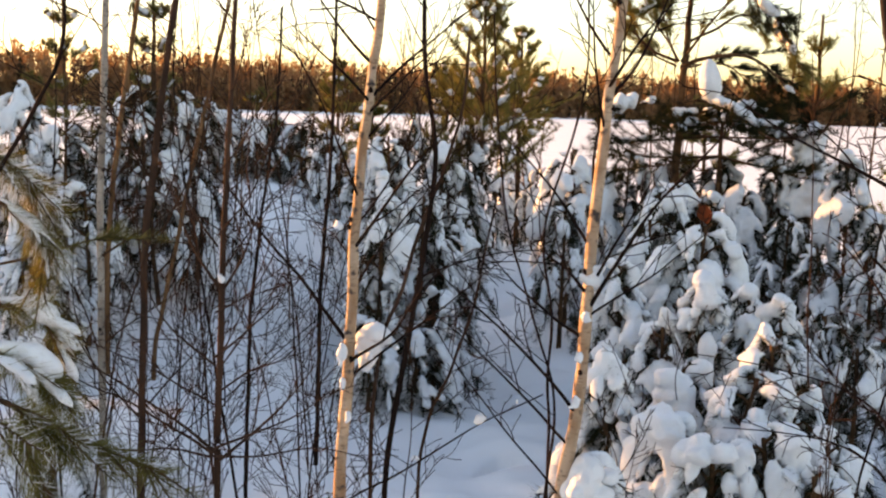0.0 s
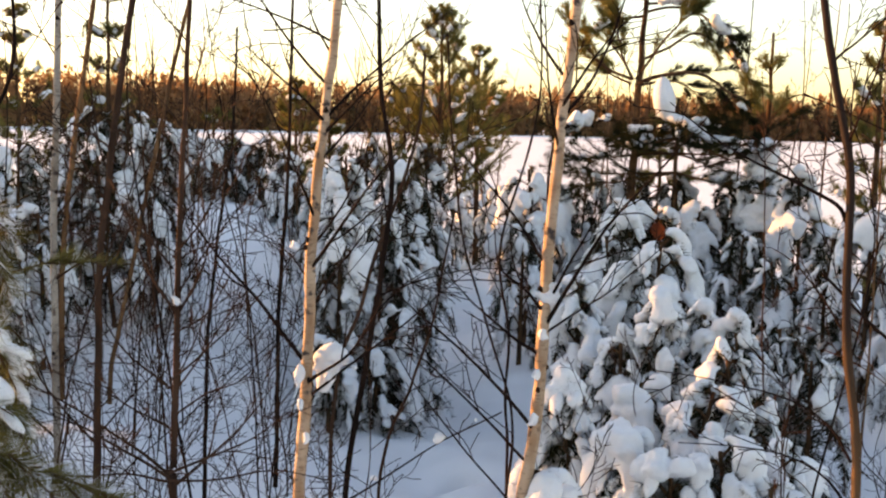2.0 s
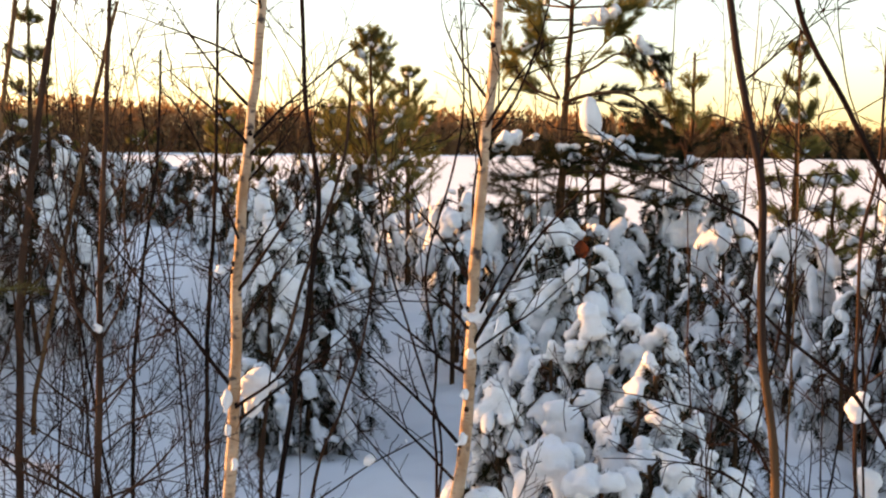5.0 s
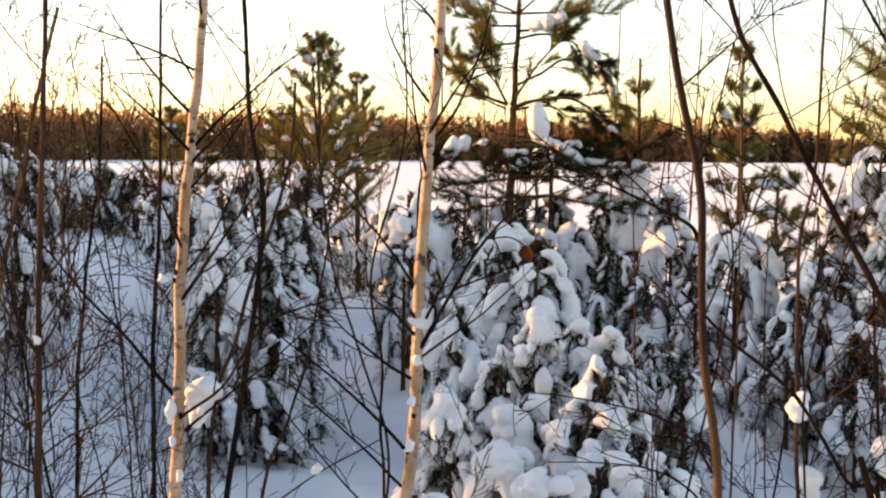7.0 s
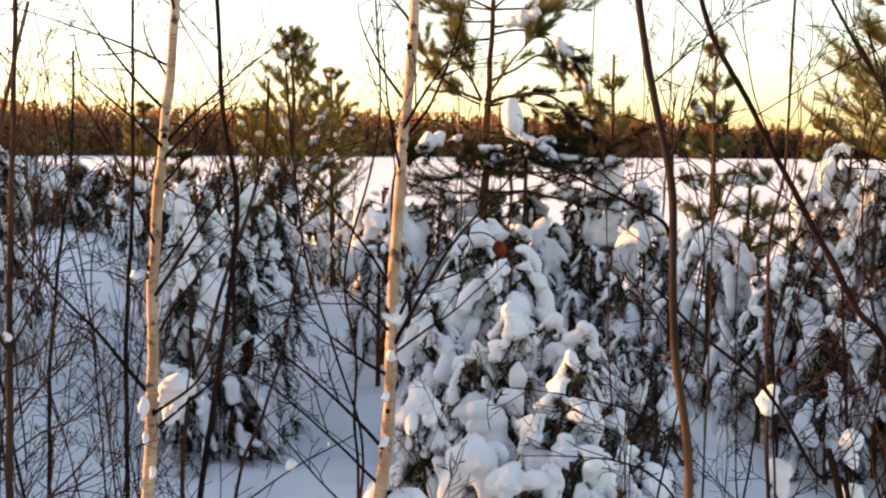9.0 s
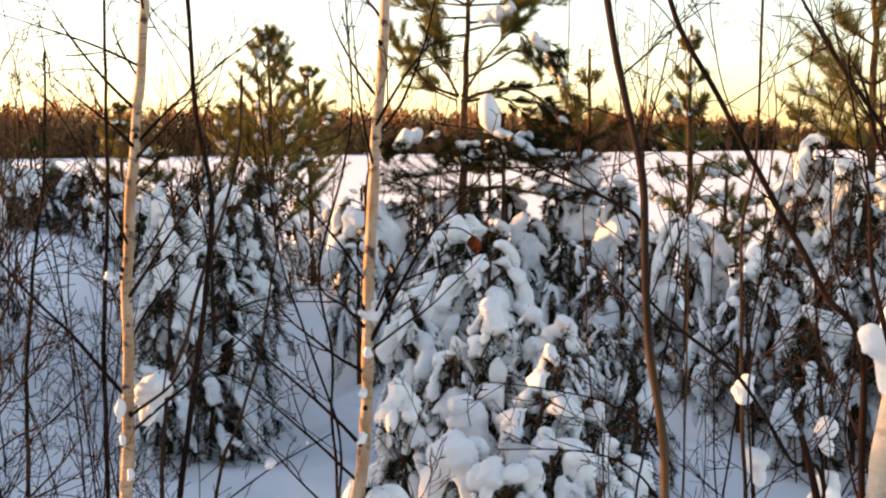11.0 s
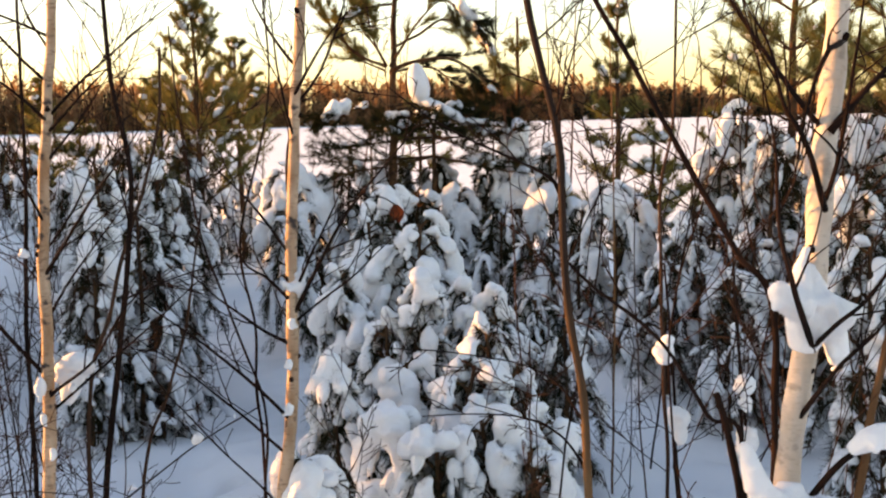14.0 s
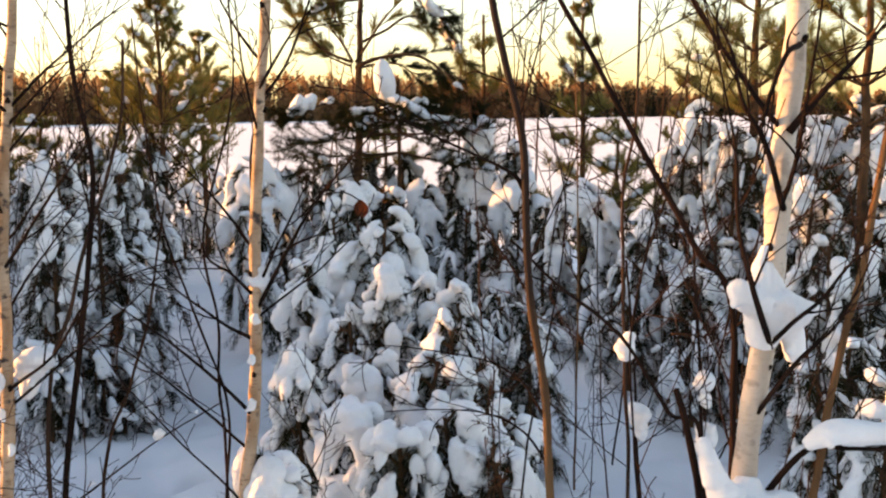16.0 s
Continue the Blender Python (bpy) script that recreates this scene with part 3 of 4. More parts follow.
bare_tree("birch_sapling", [(-2.0, 6.0, 0.7), (-1.972, 6.0, 1.213), (-1.894, 6.0, 1.811), (-1.785, 6.0, 2.457), (-1.75, 6.0, 2.8)],
    0.018, 0.012, TAN, "leaning tan sapling catching warm light", "sapling", 23, 9, 0.6, 0.3)
bare_tree("birch_sapling", [(-1.72, 6.0, 0.4), (-1.661, 6.0, 0.677), (-1.537, 6.0, 1.257), (-1.332, 6.0, 2.181), (-1.2, 6.0, 2.7)],
    0.016, 0.010, TAN, "leaning tan sapling catching warm light", "sapling", 24, 9, 0.6, 0.3)
bare_tree("birch_sapling", [(-0.87, 4.5, 0.6), (-0.85, 4.5, 1.04), (-0.79, 4.5, 1.53), (-0.74, 4.5, 1.85), (-0.72, 4.5, 2.3)],
    0.010, 0.005, TWIG, "thin dark sapling in the thicket", "sapling", 25, 8, 0.5, 0.2)
bare_tree("birch_sapling", [(-0.6, 5.0, 1.02), (-0.57, 5.0, 1.44), (-0.55, 5.0, 1.91), (-0.54, 5.0, 2.34), (-0.53, 5.0, 2.7)],
    0.012, 0.006, TWIG, "thin dark sapling in the thicket", "sapling", 26, 9, 0.5, 0.2)
bare_tree("birch_sapling", [(1.16, 1.62, 1.2), (1.14, 1.6, 1.53), (1.07, 1.6, 1.63), (1.01, 1.6, 1.73), (0.94, 1.6, 1.84), (0.86, 1.6, 1.97), (0.78, 1.6, 2.11), (0.72, 1.6, 2.3)],
    0.007, 0.004, TWIG, "dark bowed sapling in front of snowy pines", "sapling", 27, 8, 0.5, 0.2, dens=3)
bare_tree("birch_sapling", [(1.33, 2.0, 1.06), (1.24, 2.0, 1.2), (1.12, 2.0, 1.38), (0.98, 2.0, 1.5), (0.85, 2.0, 1.62)],
    0.006, 0.003, TWIG, "dark sapling bent low over the snow", "sapling", 28, 8, 0.45, 0.2, dens=3)
ds = bare_tree("birch_sapling", [(1.24, 2.2, 0.8), (1.23, 2.2, 1.26), (1.22, 2.2, 1.45), (1.22, 2.2, 1.7), (1.25, 2.2, 1.9), (1.26, 2.2, 2.3)],
    0.0055, 0.0032, RED_TWIG, "thin red-brown sapling carrying a lump of snow", "sapling", 29, 9, 0.5, 0.2, dens=4)
snow_on(ds[0], [((1.212, 2.17, 1.315), 0.032, 1.4)], ds[2])
for px, py, pz, ps, seed in ((1.295, 2.25, 1.116, 0.95, 34), (1.450, 2.20, 1.204, 0.9, 35), (1.478, 2.22, 1.046, 0.95, 36)):
    stub = bare_tree("birch_sapling", [(px + 0.03, py, 0.5), (px, py + 0.01, pz - 0.1), (px, py + 0.02, pz + 0.06), (px - 0.03, py + 0.02, pz + 0.4)], 0.006, 0.003, TWIG, "thin dark stem with a lump of snow", "sapling", seed, 5, 0.3, 0.4)
    snow_on(stub[0], [((px, py, pz), 0.040 * ps, 1.15), ((px + 0.008, py, pz - 0.05), 0.024 * ps, 1.2)], stub[2])
bare_tree("dead_stick", [(1.76, 2.2, 0.5), (1.79, 2.2, 0.85), (1.84, 2.2, 1.15), (1.91, 2.2, 1.43), (1.97, 2.2, 1.79), (2.05, 2.2, 2.2)],
    0.012, 0.009, TAN, "leaning brown stem behind a stout birch", "sapling", 30, 5, 0.5, 0.4)
bare_tree("birch_sapling", [(1.10, 1.62, 1.0), (1.08, 1.6, 1.16), (1.05, 1.6, 1.31), (1.03, 1.6, 1.38)],
    0.009, 0.006, TWIG, "short dark broken stem in the snow", "sapling", 31, 0, 0.3)
arch = bare_tree("birch_sapling", [(-0.35, 2.8, 0.6), (-0.28, 2.8, 0.75), (-0.14, 2.8, 0.84), (-0.02, 2.8, 0.92), (0.12, 2.8, 1.01), (0.29, 2.8, 1.1)],
    0.004, 0.002, TWIG, "low arching twig holding small snowballs", "sapling", 32, 3, 0.3)
sb = bare_tree("birch_sapling", [(-1.0, 2.0, 1.2), (-0.95, 2.0, 1.6), (-0.8, 2.0, 1.87), (-0.74, 2.0, 2.02), (-0.75, 2.0, 2.3)],
    0.006, 0.003, TWIG, "thin dark sapling reaching over the thicket", "sapling", 33, 5, 0.4)


def thicket(seed, count, az0, az1, d0, d1, h0, h1, mats, label, group, r=0.006, reach=0.4, branches=6, dens=4, tip=0.0012, tilt=0.10):
    """Thin bare saplings standing close together."""
    rnd = random.Random(seed)
    for i in range(count):
        az, d = radians(rnd.uniform(az0, az1)), rnd.uniform(d0, d1)
        x, y = d * math.sin(az), d * math.cos(az)
        h = rnd.uniform(h0, h1)
        lean = rnd.gauss(0, tilt)
        z = ground_z(x, y)
        ctrl = [(x, y, z + 0.1), (x + lean * h * 0.4 + rnd.gauss(0, 0.03), y, z + h * 0.4), (x + lean * h * 0.8 + rnd.gauss(0, 0.05), y + rnd.gauss(0, 0.1), z + h * 0.75), (x + lean * h + rnd.gauss(0, 0.06), y, z + h)]
        bare_tree("birch_sapling", ctrl, r * rnd.uniform(0.7, 1.4) * h / 1.8, tip * 1.2, rnd.choice(mats), label, "sapling", seed * 100 + i, branches, reach * rnd.uniform(0.7, 1.2), 0.12, dens=dens, group=group, sides=5, r_tip=tip, twig=BROWN)


thicket(41, 29, -24, -5, 3.4, 7.5, 0.8, 1.7, (RED_TWIG, TWIG, BROWN), "thin dark leafless sapling rising from snow", "saplings of the thicket", 0.0055, 0.42, 7, 3, 0.0013)
thicket(47, 7, -23, -3, 2.3, 3.4, 0.75, 1.3, (RED_TWIG, BROWN), "low wiry sapling spreading over snow", "saplings of the thicket", 0.0045, 0.42, 9, 5, 0.0011)
thicket(42, 20, -24, -4, 7, 13, 1.2, 2.2, (TAN, TAN, BROWN), "tall thin leafless sapling in warm light", "tall saplings behind the thicket", 0.008, 0.55, 8, 4, 0.0022)
thicket(43, 12, -4, 14, 9, 15, 1.6, 3.2, (BROWN, TAN), "tall thin leafless sapling in warm light", "tall saplings behind the thicket", 0.008, 0.55, 7, 4, 0.0024)
thicket(44, 9, 10, 40, 8, 14, 2.0, 4.0, (BROWN, TAN), "tall thin leafless birch before the open field", "tall saplings beside the field", 0.009, 0.6, 8, 4, 0.0022)
thicket(45, 8, 20, 44, 2.4, 4.6, 0.9, 2.2, (TWIG, BROWN), "dark wiry sapling among snowy pines", "saplings among the pines", 0.0045, 0.4, 6, 5)
thicket(48, 4, 30, 46, 1.9, 2.8, 1.0, 1.8, (TWIG,), "dark branching sapling near a stout birch", "saplings among the pines", 0.004, 0.6, 7, 3)
thicket(49, 8, -22, -7, 3.4, 6.0, 2.4, 3.2, (TWIG, BROWN), "tall slender leafless sapling with fine twigs", "tall saplings in the clearing", 0.0040, 0.5, 8, 4, 0.0010)
thicket(51, 2, 20, 42, 3.6, 6.0, 2.6, 3.4, (TWIG, BROWN, TAN), "tall slender leafless sapling with fine twigs", "tall saplings in the clearing", 0.0042, 0.6, 8, 3, 0.0010)
thicket(50, 7, -24, -7, 2.8, 5.0, 1.1, 2.0, (TWIG, BROWN), "leaning dark leafless sapling crossing its neighbours", "leaning saplings of the thicket", 0.0045, 0.5, 7, 4, 0.0009, 0.38)
thicket(52, 11, 26, 42, 5.0, 7.2, 1.2, 2.2, (RED_TWIG,), "thin reddish-brown shoot among snowy pines", "reddish shoots among the pines", 0.0055, 0.3, 5, 3, 0.0013, 0.2)
thicket(46, 7, 9, 20, 3.2, 5.0, 0.6, 1.2, (BROWN,), "short brown sapling poking out of snow", "saplings among the pines", 0.005, 0.3, 5, 3)


# ---- pines bent under snow ----
def finger(shape, line, e0, e1, fat, rnd, d, k=14, n=10, wide=1.0, rough=0.2):
    """Snow lying along the outer side of a bough: thickest past the bend, rounded at its end."""
    pts, rad = [], []
    skew = rnd.uniform(0.8, 1.5)
    for j in range(k):
        q = j / (k - 1)
        w, t = at_length(line, e0 + (e1 - e0) * q)
        up = Vector((0, 0, 1)) - t * t.z
        up = (up.normalized() + Vector((0, 0, 0.35)) + d * 0.35).normalized()
        body = math.sqrt(max(0.012, 1 - abs(2 * q ** skew - 1) ** 3.4))
        pts.append(w + up * fat * 0.62)
        rad.append(fat * body * (0.72 + 0.4 * q) * (1 + 0.16 * math.sin(q * 9 + skew * 20)))
    shape.lump(pts, rad, rnd, n, rough, 0.72, wide)
    return pts


def laden_pine(x, y, h, r, seed, label, group, load=0.85, fat=1.0, taper=0.72, needle=NEEDLE_SHADED, boughs=1.0, knob=False):
    """A young pine whose boughs arch over and hang under snow, open within, its inner shade put into dark needles; h is
    its top above zero.
    """
    rnd = random.Random(seed)
    gz = ground_z(x, y)
    tall = max(0.25, h - gz)
    far = y > 6.6
    root = thing("snowy_pine", (x, y, gz), label, "pine tree", group)
    top = Vector((x + rnd.gauss(0, 0.02), y, h - 0.03))
    stem = spline([(x, y, gz - 0.05), (x + rnd.gauss(0, 0.03), y, gz + tall * 0.5), top], 5)
    s = Shape()
    s.tube(stem, [0.008 + 0.011 * tall * (1 - i / 10) for i in range(11)], 6)
    part("trunk", s, PINE_BARK, root)
    n = max(8, int((8 + 10 * tall) * boughs * (0.8 + 0.5 * min(1, r / 0.4))))
    wide = 0.0019 + 0.00055 * min(y, 9)
    heap, crumbs, rime = Shape(), Shape(), Shape()
    for i in range(n):
        f = ((i + rnd.random()) / n) ** 0.85
        a = i * 2.4 + rnd.uniform(-0.5, 0.5)
        out = r * 1.45 * (1.06 - taper * f ** 2.2) * rnd.uniform(0.6, 1.15)
        d = Vector((math.cos(a), math.sin(a), 0))
        c, _ = at_length(stem, min(1, 0.16 + 0.82 * f))
        drop = min(out * rnd.uniform(0.6, 1.5) + 0.05, 0.48)
        rise = 0.02 + out * rnd.uniform(0.05, 0.35)
        p = [c, c + d * out * 0.5 + Vector((0, 0, rise)), c + d * out * 0.9 + Vector((0, 0, rise * 0.3 - drop * 0.25)), c + d * out * rnd.uniform(0.95, 1.1) - Vector((0, 0, drop))]
        for q in p[1:]:
            q.z = max(q.z, gz + 0.05)
        line = spline(p, 5)
        limb, nd = Shape(), Shape()
        limb.tube(line[::2] + line[-1:], [0.0075 - 0.005 * j / 8 for j in range(9)], 4)
        laden = rnd.random() < load
        side = Vector((-d.y, d.x, 0))
        for j in range(4 + int(7 * out)):
            w, t = at_length(line, rnd.uniform(0.22, 0.98))
            sd = (t * 0.7 + side * rnd.choice((-1, 1)) * rnd.uniform(0.3, 0.9) + d * 0.25 + Vector((0, 0, rnd.uniform(-0.5, 0.15)))).normalized()
            L = rnd.uniform(0.07, 0.13) + 0.14 * out * rnd.random()
            sag = rnd.uniform(0.2, 0.9) * L
            ln = [w + sd * L * q / 5 - Vector((0, 0, sag * (q / 5) ** 2)) for q in range(6)]
            limb.tube(ln[::2] + ln[-1:], [0.0028, 0.0022, 0.0017, 0.0013], 3)
            nd.needles(ln, 34 if far else 40, 0.052, wide, rnd, 0.7)
            if rnd.random() < (0.68 if laden else 0.12):
                finger(crumbs, ln, rnd.uniform(0.05, 0.3), 1.0, rnd.uniform(0.010, 0.021) * (1.25 if far else 1.0) * fat, rnd, d, 6, 7, rnd.uniform(1.0, 1.5), 0.3)
            else:
                rime.needles(ln, 10, 0.05, wide * 0.9, rnd, 0.6)
        nd.needles(line[3:], 90 if far else 110, 0.055, wide, rnd, 0.85)
        for j in range(3):
            w, t = at_length(line, rnd.uniform(0.3, 0.9))
            nd.needles(shoot(w, Vector((rnd.gauss(0, 0.4), rnd.gauss(0, 0.4), -1)) + d * 0.4, rnd.uniform(0.07, 0.16), rnd, 0.2, -0.1, 4), 30, 0.055, wide, rnd, 0.6)
        bough = part("bough", limb, PINE_BARK, root)
        part("needles", nd, needle, bough, smooth=False)
        if laden:
            w = min(0.062, (0.024 + 0.030 * rnd.random()) * (0.80 + 0.45 * min(1, r / 0.4))) * fat
            finger(heap, line, rnd.uniform(0.15, 0.42), rnd.uniform(0.88, 1.0), w, rnd, d, 15, 11, rnd.uniform(1.0, 1.5))
            for hand in (-1, 1):
                if rnd.random() < 0.35:
                    q, t = at_length(line, rnd.uniform(0.3, 0.7))
                    L, sag = out * rnd.uniform(0.25, 0.5) + 0.05, rnd.uniform(0.4, 1.2)
                    ln = [q + (d * 0.6 + side * hand * 0.8) * L * b / 7 - Vector((0, 0, L * sag * (b / 7) ** 2)) for b in range(8)]
                    nd2 = max(gz + 0.03, ln[-1].z)
                    ln = [Vector((b.x, b.y, max(b.z, nd2))) for b in ln]
                    finger(heap, ln, 0.05, 1.0, w * rnd.uniform(0.6, 0.9), rnd, d, 10, 10, rnd.uniform(1.0, 1.4))
    if knob:
        heap.ball(top + Vector((0, 0, 0.0)), 0.050 * fat, rnd, 0.95, 14, 0.12)
        for j in range(7):
            q = top - Vector((rnd.gauss(0, 0.012), 0.02, 0.055 + 0.03 * j))
            crumbs.ball(q, rnd.uniform(0.014, 0.024), rnd, 1.0, 8, 0.3)
    else:
        tip = shoot(top - Vector((0, 0, 0.07)), Vector((rnd.gauss(0, 0.7), rnd.gauss(0, 0.7), 0.5)), 0.13, rnd, 0.2, -0.25, 6)
        finger(heap, tip, 0.0, 1.0, (0.026 + 0.018 * rnd.random()) * fat, rnd, Vector((0, 0, 0)), 9, 10, 1.2)
    snow_part("snow_load", heap, root, 0.009 if y < 3.5 else 0.014 if y < 6.6 else 0.021)["kind"] = "stuff"
    tagged(part("snow_dusting", crumbs, SNOW, root), kind="stuff")
    part("frosted_needles", rime, SNOW, root, smooth=False)
    return root


LBL = "young pine bowed under heavy lumps of snow"
DRK = "dark young pine with drooping half-laden boughs"
KNB = "small pine with a round knob of snow on its tip"
CENTRE = [(1.41, 5.52, 1.32, 0.25, 0.97, 1.03, ""), (1.24, 6.17, 1.36, 0.18, 0.92, 0.933, ""), (1.50, 6.62, 1.47, 0.16, 0.88, 0.933, ""), (0.92, 5.31, 1.12, 0.13, 0.97, 0.975, ""),
          (1.22, 4.74, 1.15, 0.11, 0.97, 1.03, "K"), (1.48, 4.87, 1.08, 0.10, 0.92, 0.933, "K"), (1.61, 4.73, 1.03, 0.13, 0.97, 0.975, ""), (1.90, 4.95, 0.95, 0.13, 0.61, 0.742, ""),
          (1.88, 4.52, 0.89, 0.11, 0.61, 0.742, ""), (1.40, 4.27, 0.99, 0.13, 0.97, 0.975, ""), (1.07, 4.77, 0.95, 0.12, 0.97, 0.975, ""), (1.03, 4.17, 0.87, 0.14, 1, 1.21, ""),
          (1.24, 3.95, 0.89, 0.14, 1, 1.21, ""), (1.47, 4.04, 0.81, 0.12, 0.82, 0.933, ""), (0.70, 3.93, 0.96, 0.07, 0.92, 0.933, "K"), (0.85, 3.64, 0.80, 0.14, 1, 1.21, ""),
          (1.14, 3.41, 0.82, 0.14, 1, 1.26, ""), (0.95, 3.36, 0.80, 0.09, 0.92, 1.03, ""), (1.45, 3.62, 0.77, 0.11, 0.72, 0.837, ""), (1.27, 3.26, 0.74, 0.10, 0.82, 0.933, ""),
          (0.79, 4.12, 0.72, 0.09, 0.92, 1.03, "")]
BACK = [(1.06, 8.73, 1.57, 0.27, 0.81, 1.19, ""), (0.94, 7.95, 1.19, 0.18, 0.54, 0.95, ""), (1.36, 9.19, 1.41, 0.22, 0.54, 1.04, "D"), (1.67, 9.34, 1.51, 0.27, 0.32, 1.04, "D"),
        (1.75, 8.41, 1.28, 0.22, 0.54, 0.95, "D"), (2.15, 8.53, 1.27, 0.23, 0.45, 0.95, "D"), (2.61, 8.82, 1.25, 0.29, 0.36, 0.95, "D"), (2.72, 8.05, 1.11, 0.23, 0.41, 0.95, "D"),
        (2.73, 7.31, 0.97, 0.18, 0.63, 0.95, ""), (3.14, 8.86, 1.83, 0.15, 0.81, 1.42, ""), (3.30, 8.37, 1.59, 0.17, 0.81, 1.52, ""), (1.10, 16.95, 0.30, 0.21, 0.72, 1.23, ""),
        (-0.38, 7.17, 1.71, 0.18, 0.82, 1.02, ""), (-0.42, 6.27, 1.46, 0.13, 0.85, 1.06, ""), (-0.02, 7.58, 1.64, 0.19, 0.72, 0.98, ""), (0.11, 8.28, 1.44, 0.18, 0.6, 0.94, ""),
        (-0.13, 6.78, 1.33, 0.17, 0.72, 0.94, ""), (0.01, 6.98, 1.02, 0.18, 0.67, 0.89, ""), (-0.41, 6.57, 1.08, 0.12, 0.82, 1.02, ""), (-0.18, 6.18, 0.57, 0.18, 0.72, 0.89, ""),
        (-0.05, 6.38, 0.78, 0.15, 0.67, 0.85, ""), (0.24, 9.77, 1.22, 0.14, 0.52, 1.02, ""), (-0.70, 8.55, 1.55, 0.17, 0.72, 1.02, ""), (-0.43, 5.96, 0.68, 0.12, 0.77, 0.85, "")]
LEFT = [(-2.27, 7.67, 2.03, 0.23, 0.63, 0.84, ""), (-2.02, 7.74, 2.02, 0.20, 0.63, 0.84, ""), (-1.89, 7.98, 1.93, 0.18, 0.6, 0.84, ""), (-2.59, 6.93, 1.75, 0.23, 0.46, 0.88, ""),
        (-2.67, 6.47, 1.58, 0.19, 0.53, 0.88, ""), (-2.26, 6.41, 1.40, 0.17, 0.5, 0.8, ""), (-2.56, 12.74, 1.32, 0.28, 0.34, 1, "D"), (-2.12, 12.82, 1.19, 0.28, 0.38, 1, "D"),
        (-2.35, 5.95, 1.33, 0.16, 0.51, 1, "D"), (-2.03, 7.22, 1.49, 0.23, 0.56, 0.8, ""), (-1.81, 7.38, 1.41, 0.19, 0.59, 1, "D"), (-2.57, 8.00, 1.83, 0.19, 0.6, 0.88, ""),
        (-1.29, 10.92, 1.31, 0.22, 0.42, 1.1, "D"), (-0.82, 10.97, 1.41, 0.24, 0.51, 1.1, "D"), (-2.70, 12.72, 1.07, 0.22, 0.42, 1, "D"), (-3.59, 8.68, 1.99, 0.21, 0.53, 0.96, ""),
        (-1.68, 4.28, 0.97, 0.09, 0.63, 1.04, "")]
RIGHT = [(3.23, 6.90, 1.40, 0.26, 0.58, 1.1, ""), (3.13, 7.26, 1.21, 0.17, 0.53, 0.98, ""), (3.54, 6.97, 1.19, 0.19, 0.46, 0.98, ""), (3.35, 6.05, 1.10, 0.19, 0.61, 0.98, ""),
         (3.07, 5.75, 0.95, 0.14, 0.61, 0.98, ""), (4.05, 6.46, 1.95, 0.24, 0.55, 1.1, ""), (4.00, 6.02, 1.79, 0.20, 0.55, 1.06, ""), (3.80, 6.37, 1.60, 0.19, 0.55, 1.06, ""),
         (3.50, 6.09, 1.22, 0.17, 0.68, 0.946, "B"), (3.48, 5.40, 1.14, 0.18, 0.68, 0.946, "B"), (3.16, 5.13, 0.96, 0.16, 0.7, 0.946, ""), (3.48, 5.16, 0.90, 0.15, 0.7, 0.946, ""),
         (3.93, 5.09, 1.52, 0.18, 0.55, 1.06, ""), (4.29, 5.20, 1.65, 0.20, 0.55, 1.06, ""), (3.59, 4.48, 1.24, 0.17, 0.46, 0.946, ""), (3.85, 4.52, 1.31, 0.16, 0.46, 0.946, ""),
         (4.32, 5.80, 1.28, 0.16, 0.7, 0.946, ""), (3.16, 3.79, 0.89, 0.13, 0.58, 0.877, ""), (2.88, 3.63, 0.82, 0.11, 0.51, 0.804, ""), (4.39, 4.98, 1.51, 0.19, 0.55, 1.06, ""),
         (3.78, 4.18, 1.03, 0.17, 0.46, 0.877, ""), (3.86, 5.27, 0.96, 0.16, 0.7, 0.946, ""), (2.96, 3.31, 0.84, 0.11, 0.58, 0.877, ""), (4.32, 6.16, 1.45, 0.18, 0.61, 0.98, ""),
         (4.88, 6.87, 1.68, 0.21, 0.45, 1.1, "D"), (4.81, 6.31, 1.83, 0.24, 0.45, 1.1, "D"), (5.14, 6.31, 1.99, 0.25, 0.45, 1.1, "D"), (5.07, 5.85, 1.92, 0.24, 0.45, 1.1, "D")]
EDGE = [(0.69, 13.97, 1.01, 0.19, 0.7, 1.3, ""), (0.97, 14.95, 0.85, 0.18, 0.7, 1.3, ""), (1.17, 14.54, 0.91, 0.19, 0.7, 1.3, ""), (1.28, 13.42, 1.11, 0.19, 0.7, 1.3, ""), 
        (2.08, 9.47, 1.55, 0.24, 0.35, 1, "D"), (2.59, 9.55, 1.49, 0.26, 0.35, 1, "D"), (3.03, 9.52, 1.46, 0.24, 0.35, 1, "D"), 
        (-2.67, 11.16, 1.76, 0.22, 0.35, 1.1, "D"), (-2.59, 12.20, 1.79, 0.25, 0.35, 1.1, "D"), (-2.13, 11.58, 1.73, 0.22, 0.35, 1.1, "D"), (-2.10, 12.80, 1.75, 0.20, 0.35, 1.1, "D"),
        (-1.64, 11.86, 1.70, 0.23, 0.35, 1.1, "D"), (-1.29, 10.90, 1.61, 0.16, 0.35, 1.1, "D"), (-0.43, 12.47, 1.69, 0.24, 0.35, 1.1, "D"), (-0.15, 11.48, 1.59, 0.19, 0.35, 1.1, "D"),
        (0.26, 11.98, 1.70, 0.23, 0.35, 1.1, "D"), (0.96, 18.96, 1.31, 0.33, 0.35, 1.1, "D"), (1.34, 18.94, 1.16, 0.22, 0.35, 1.1, "D")]
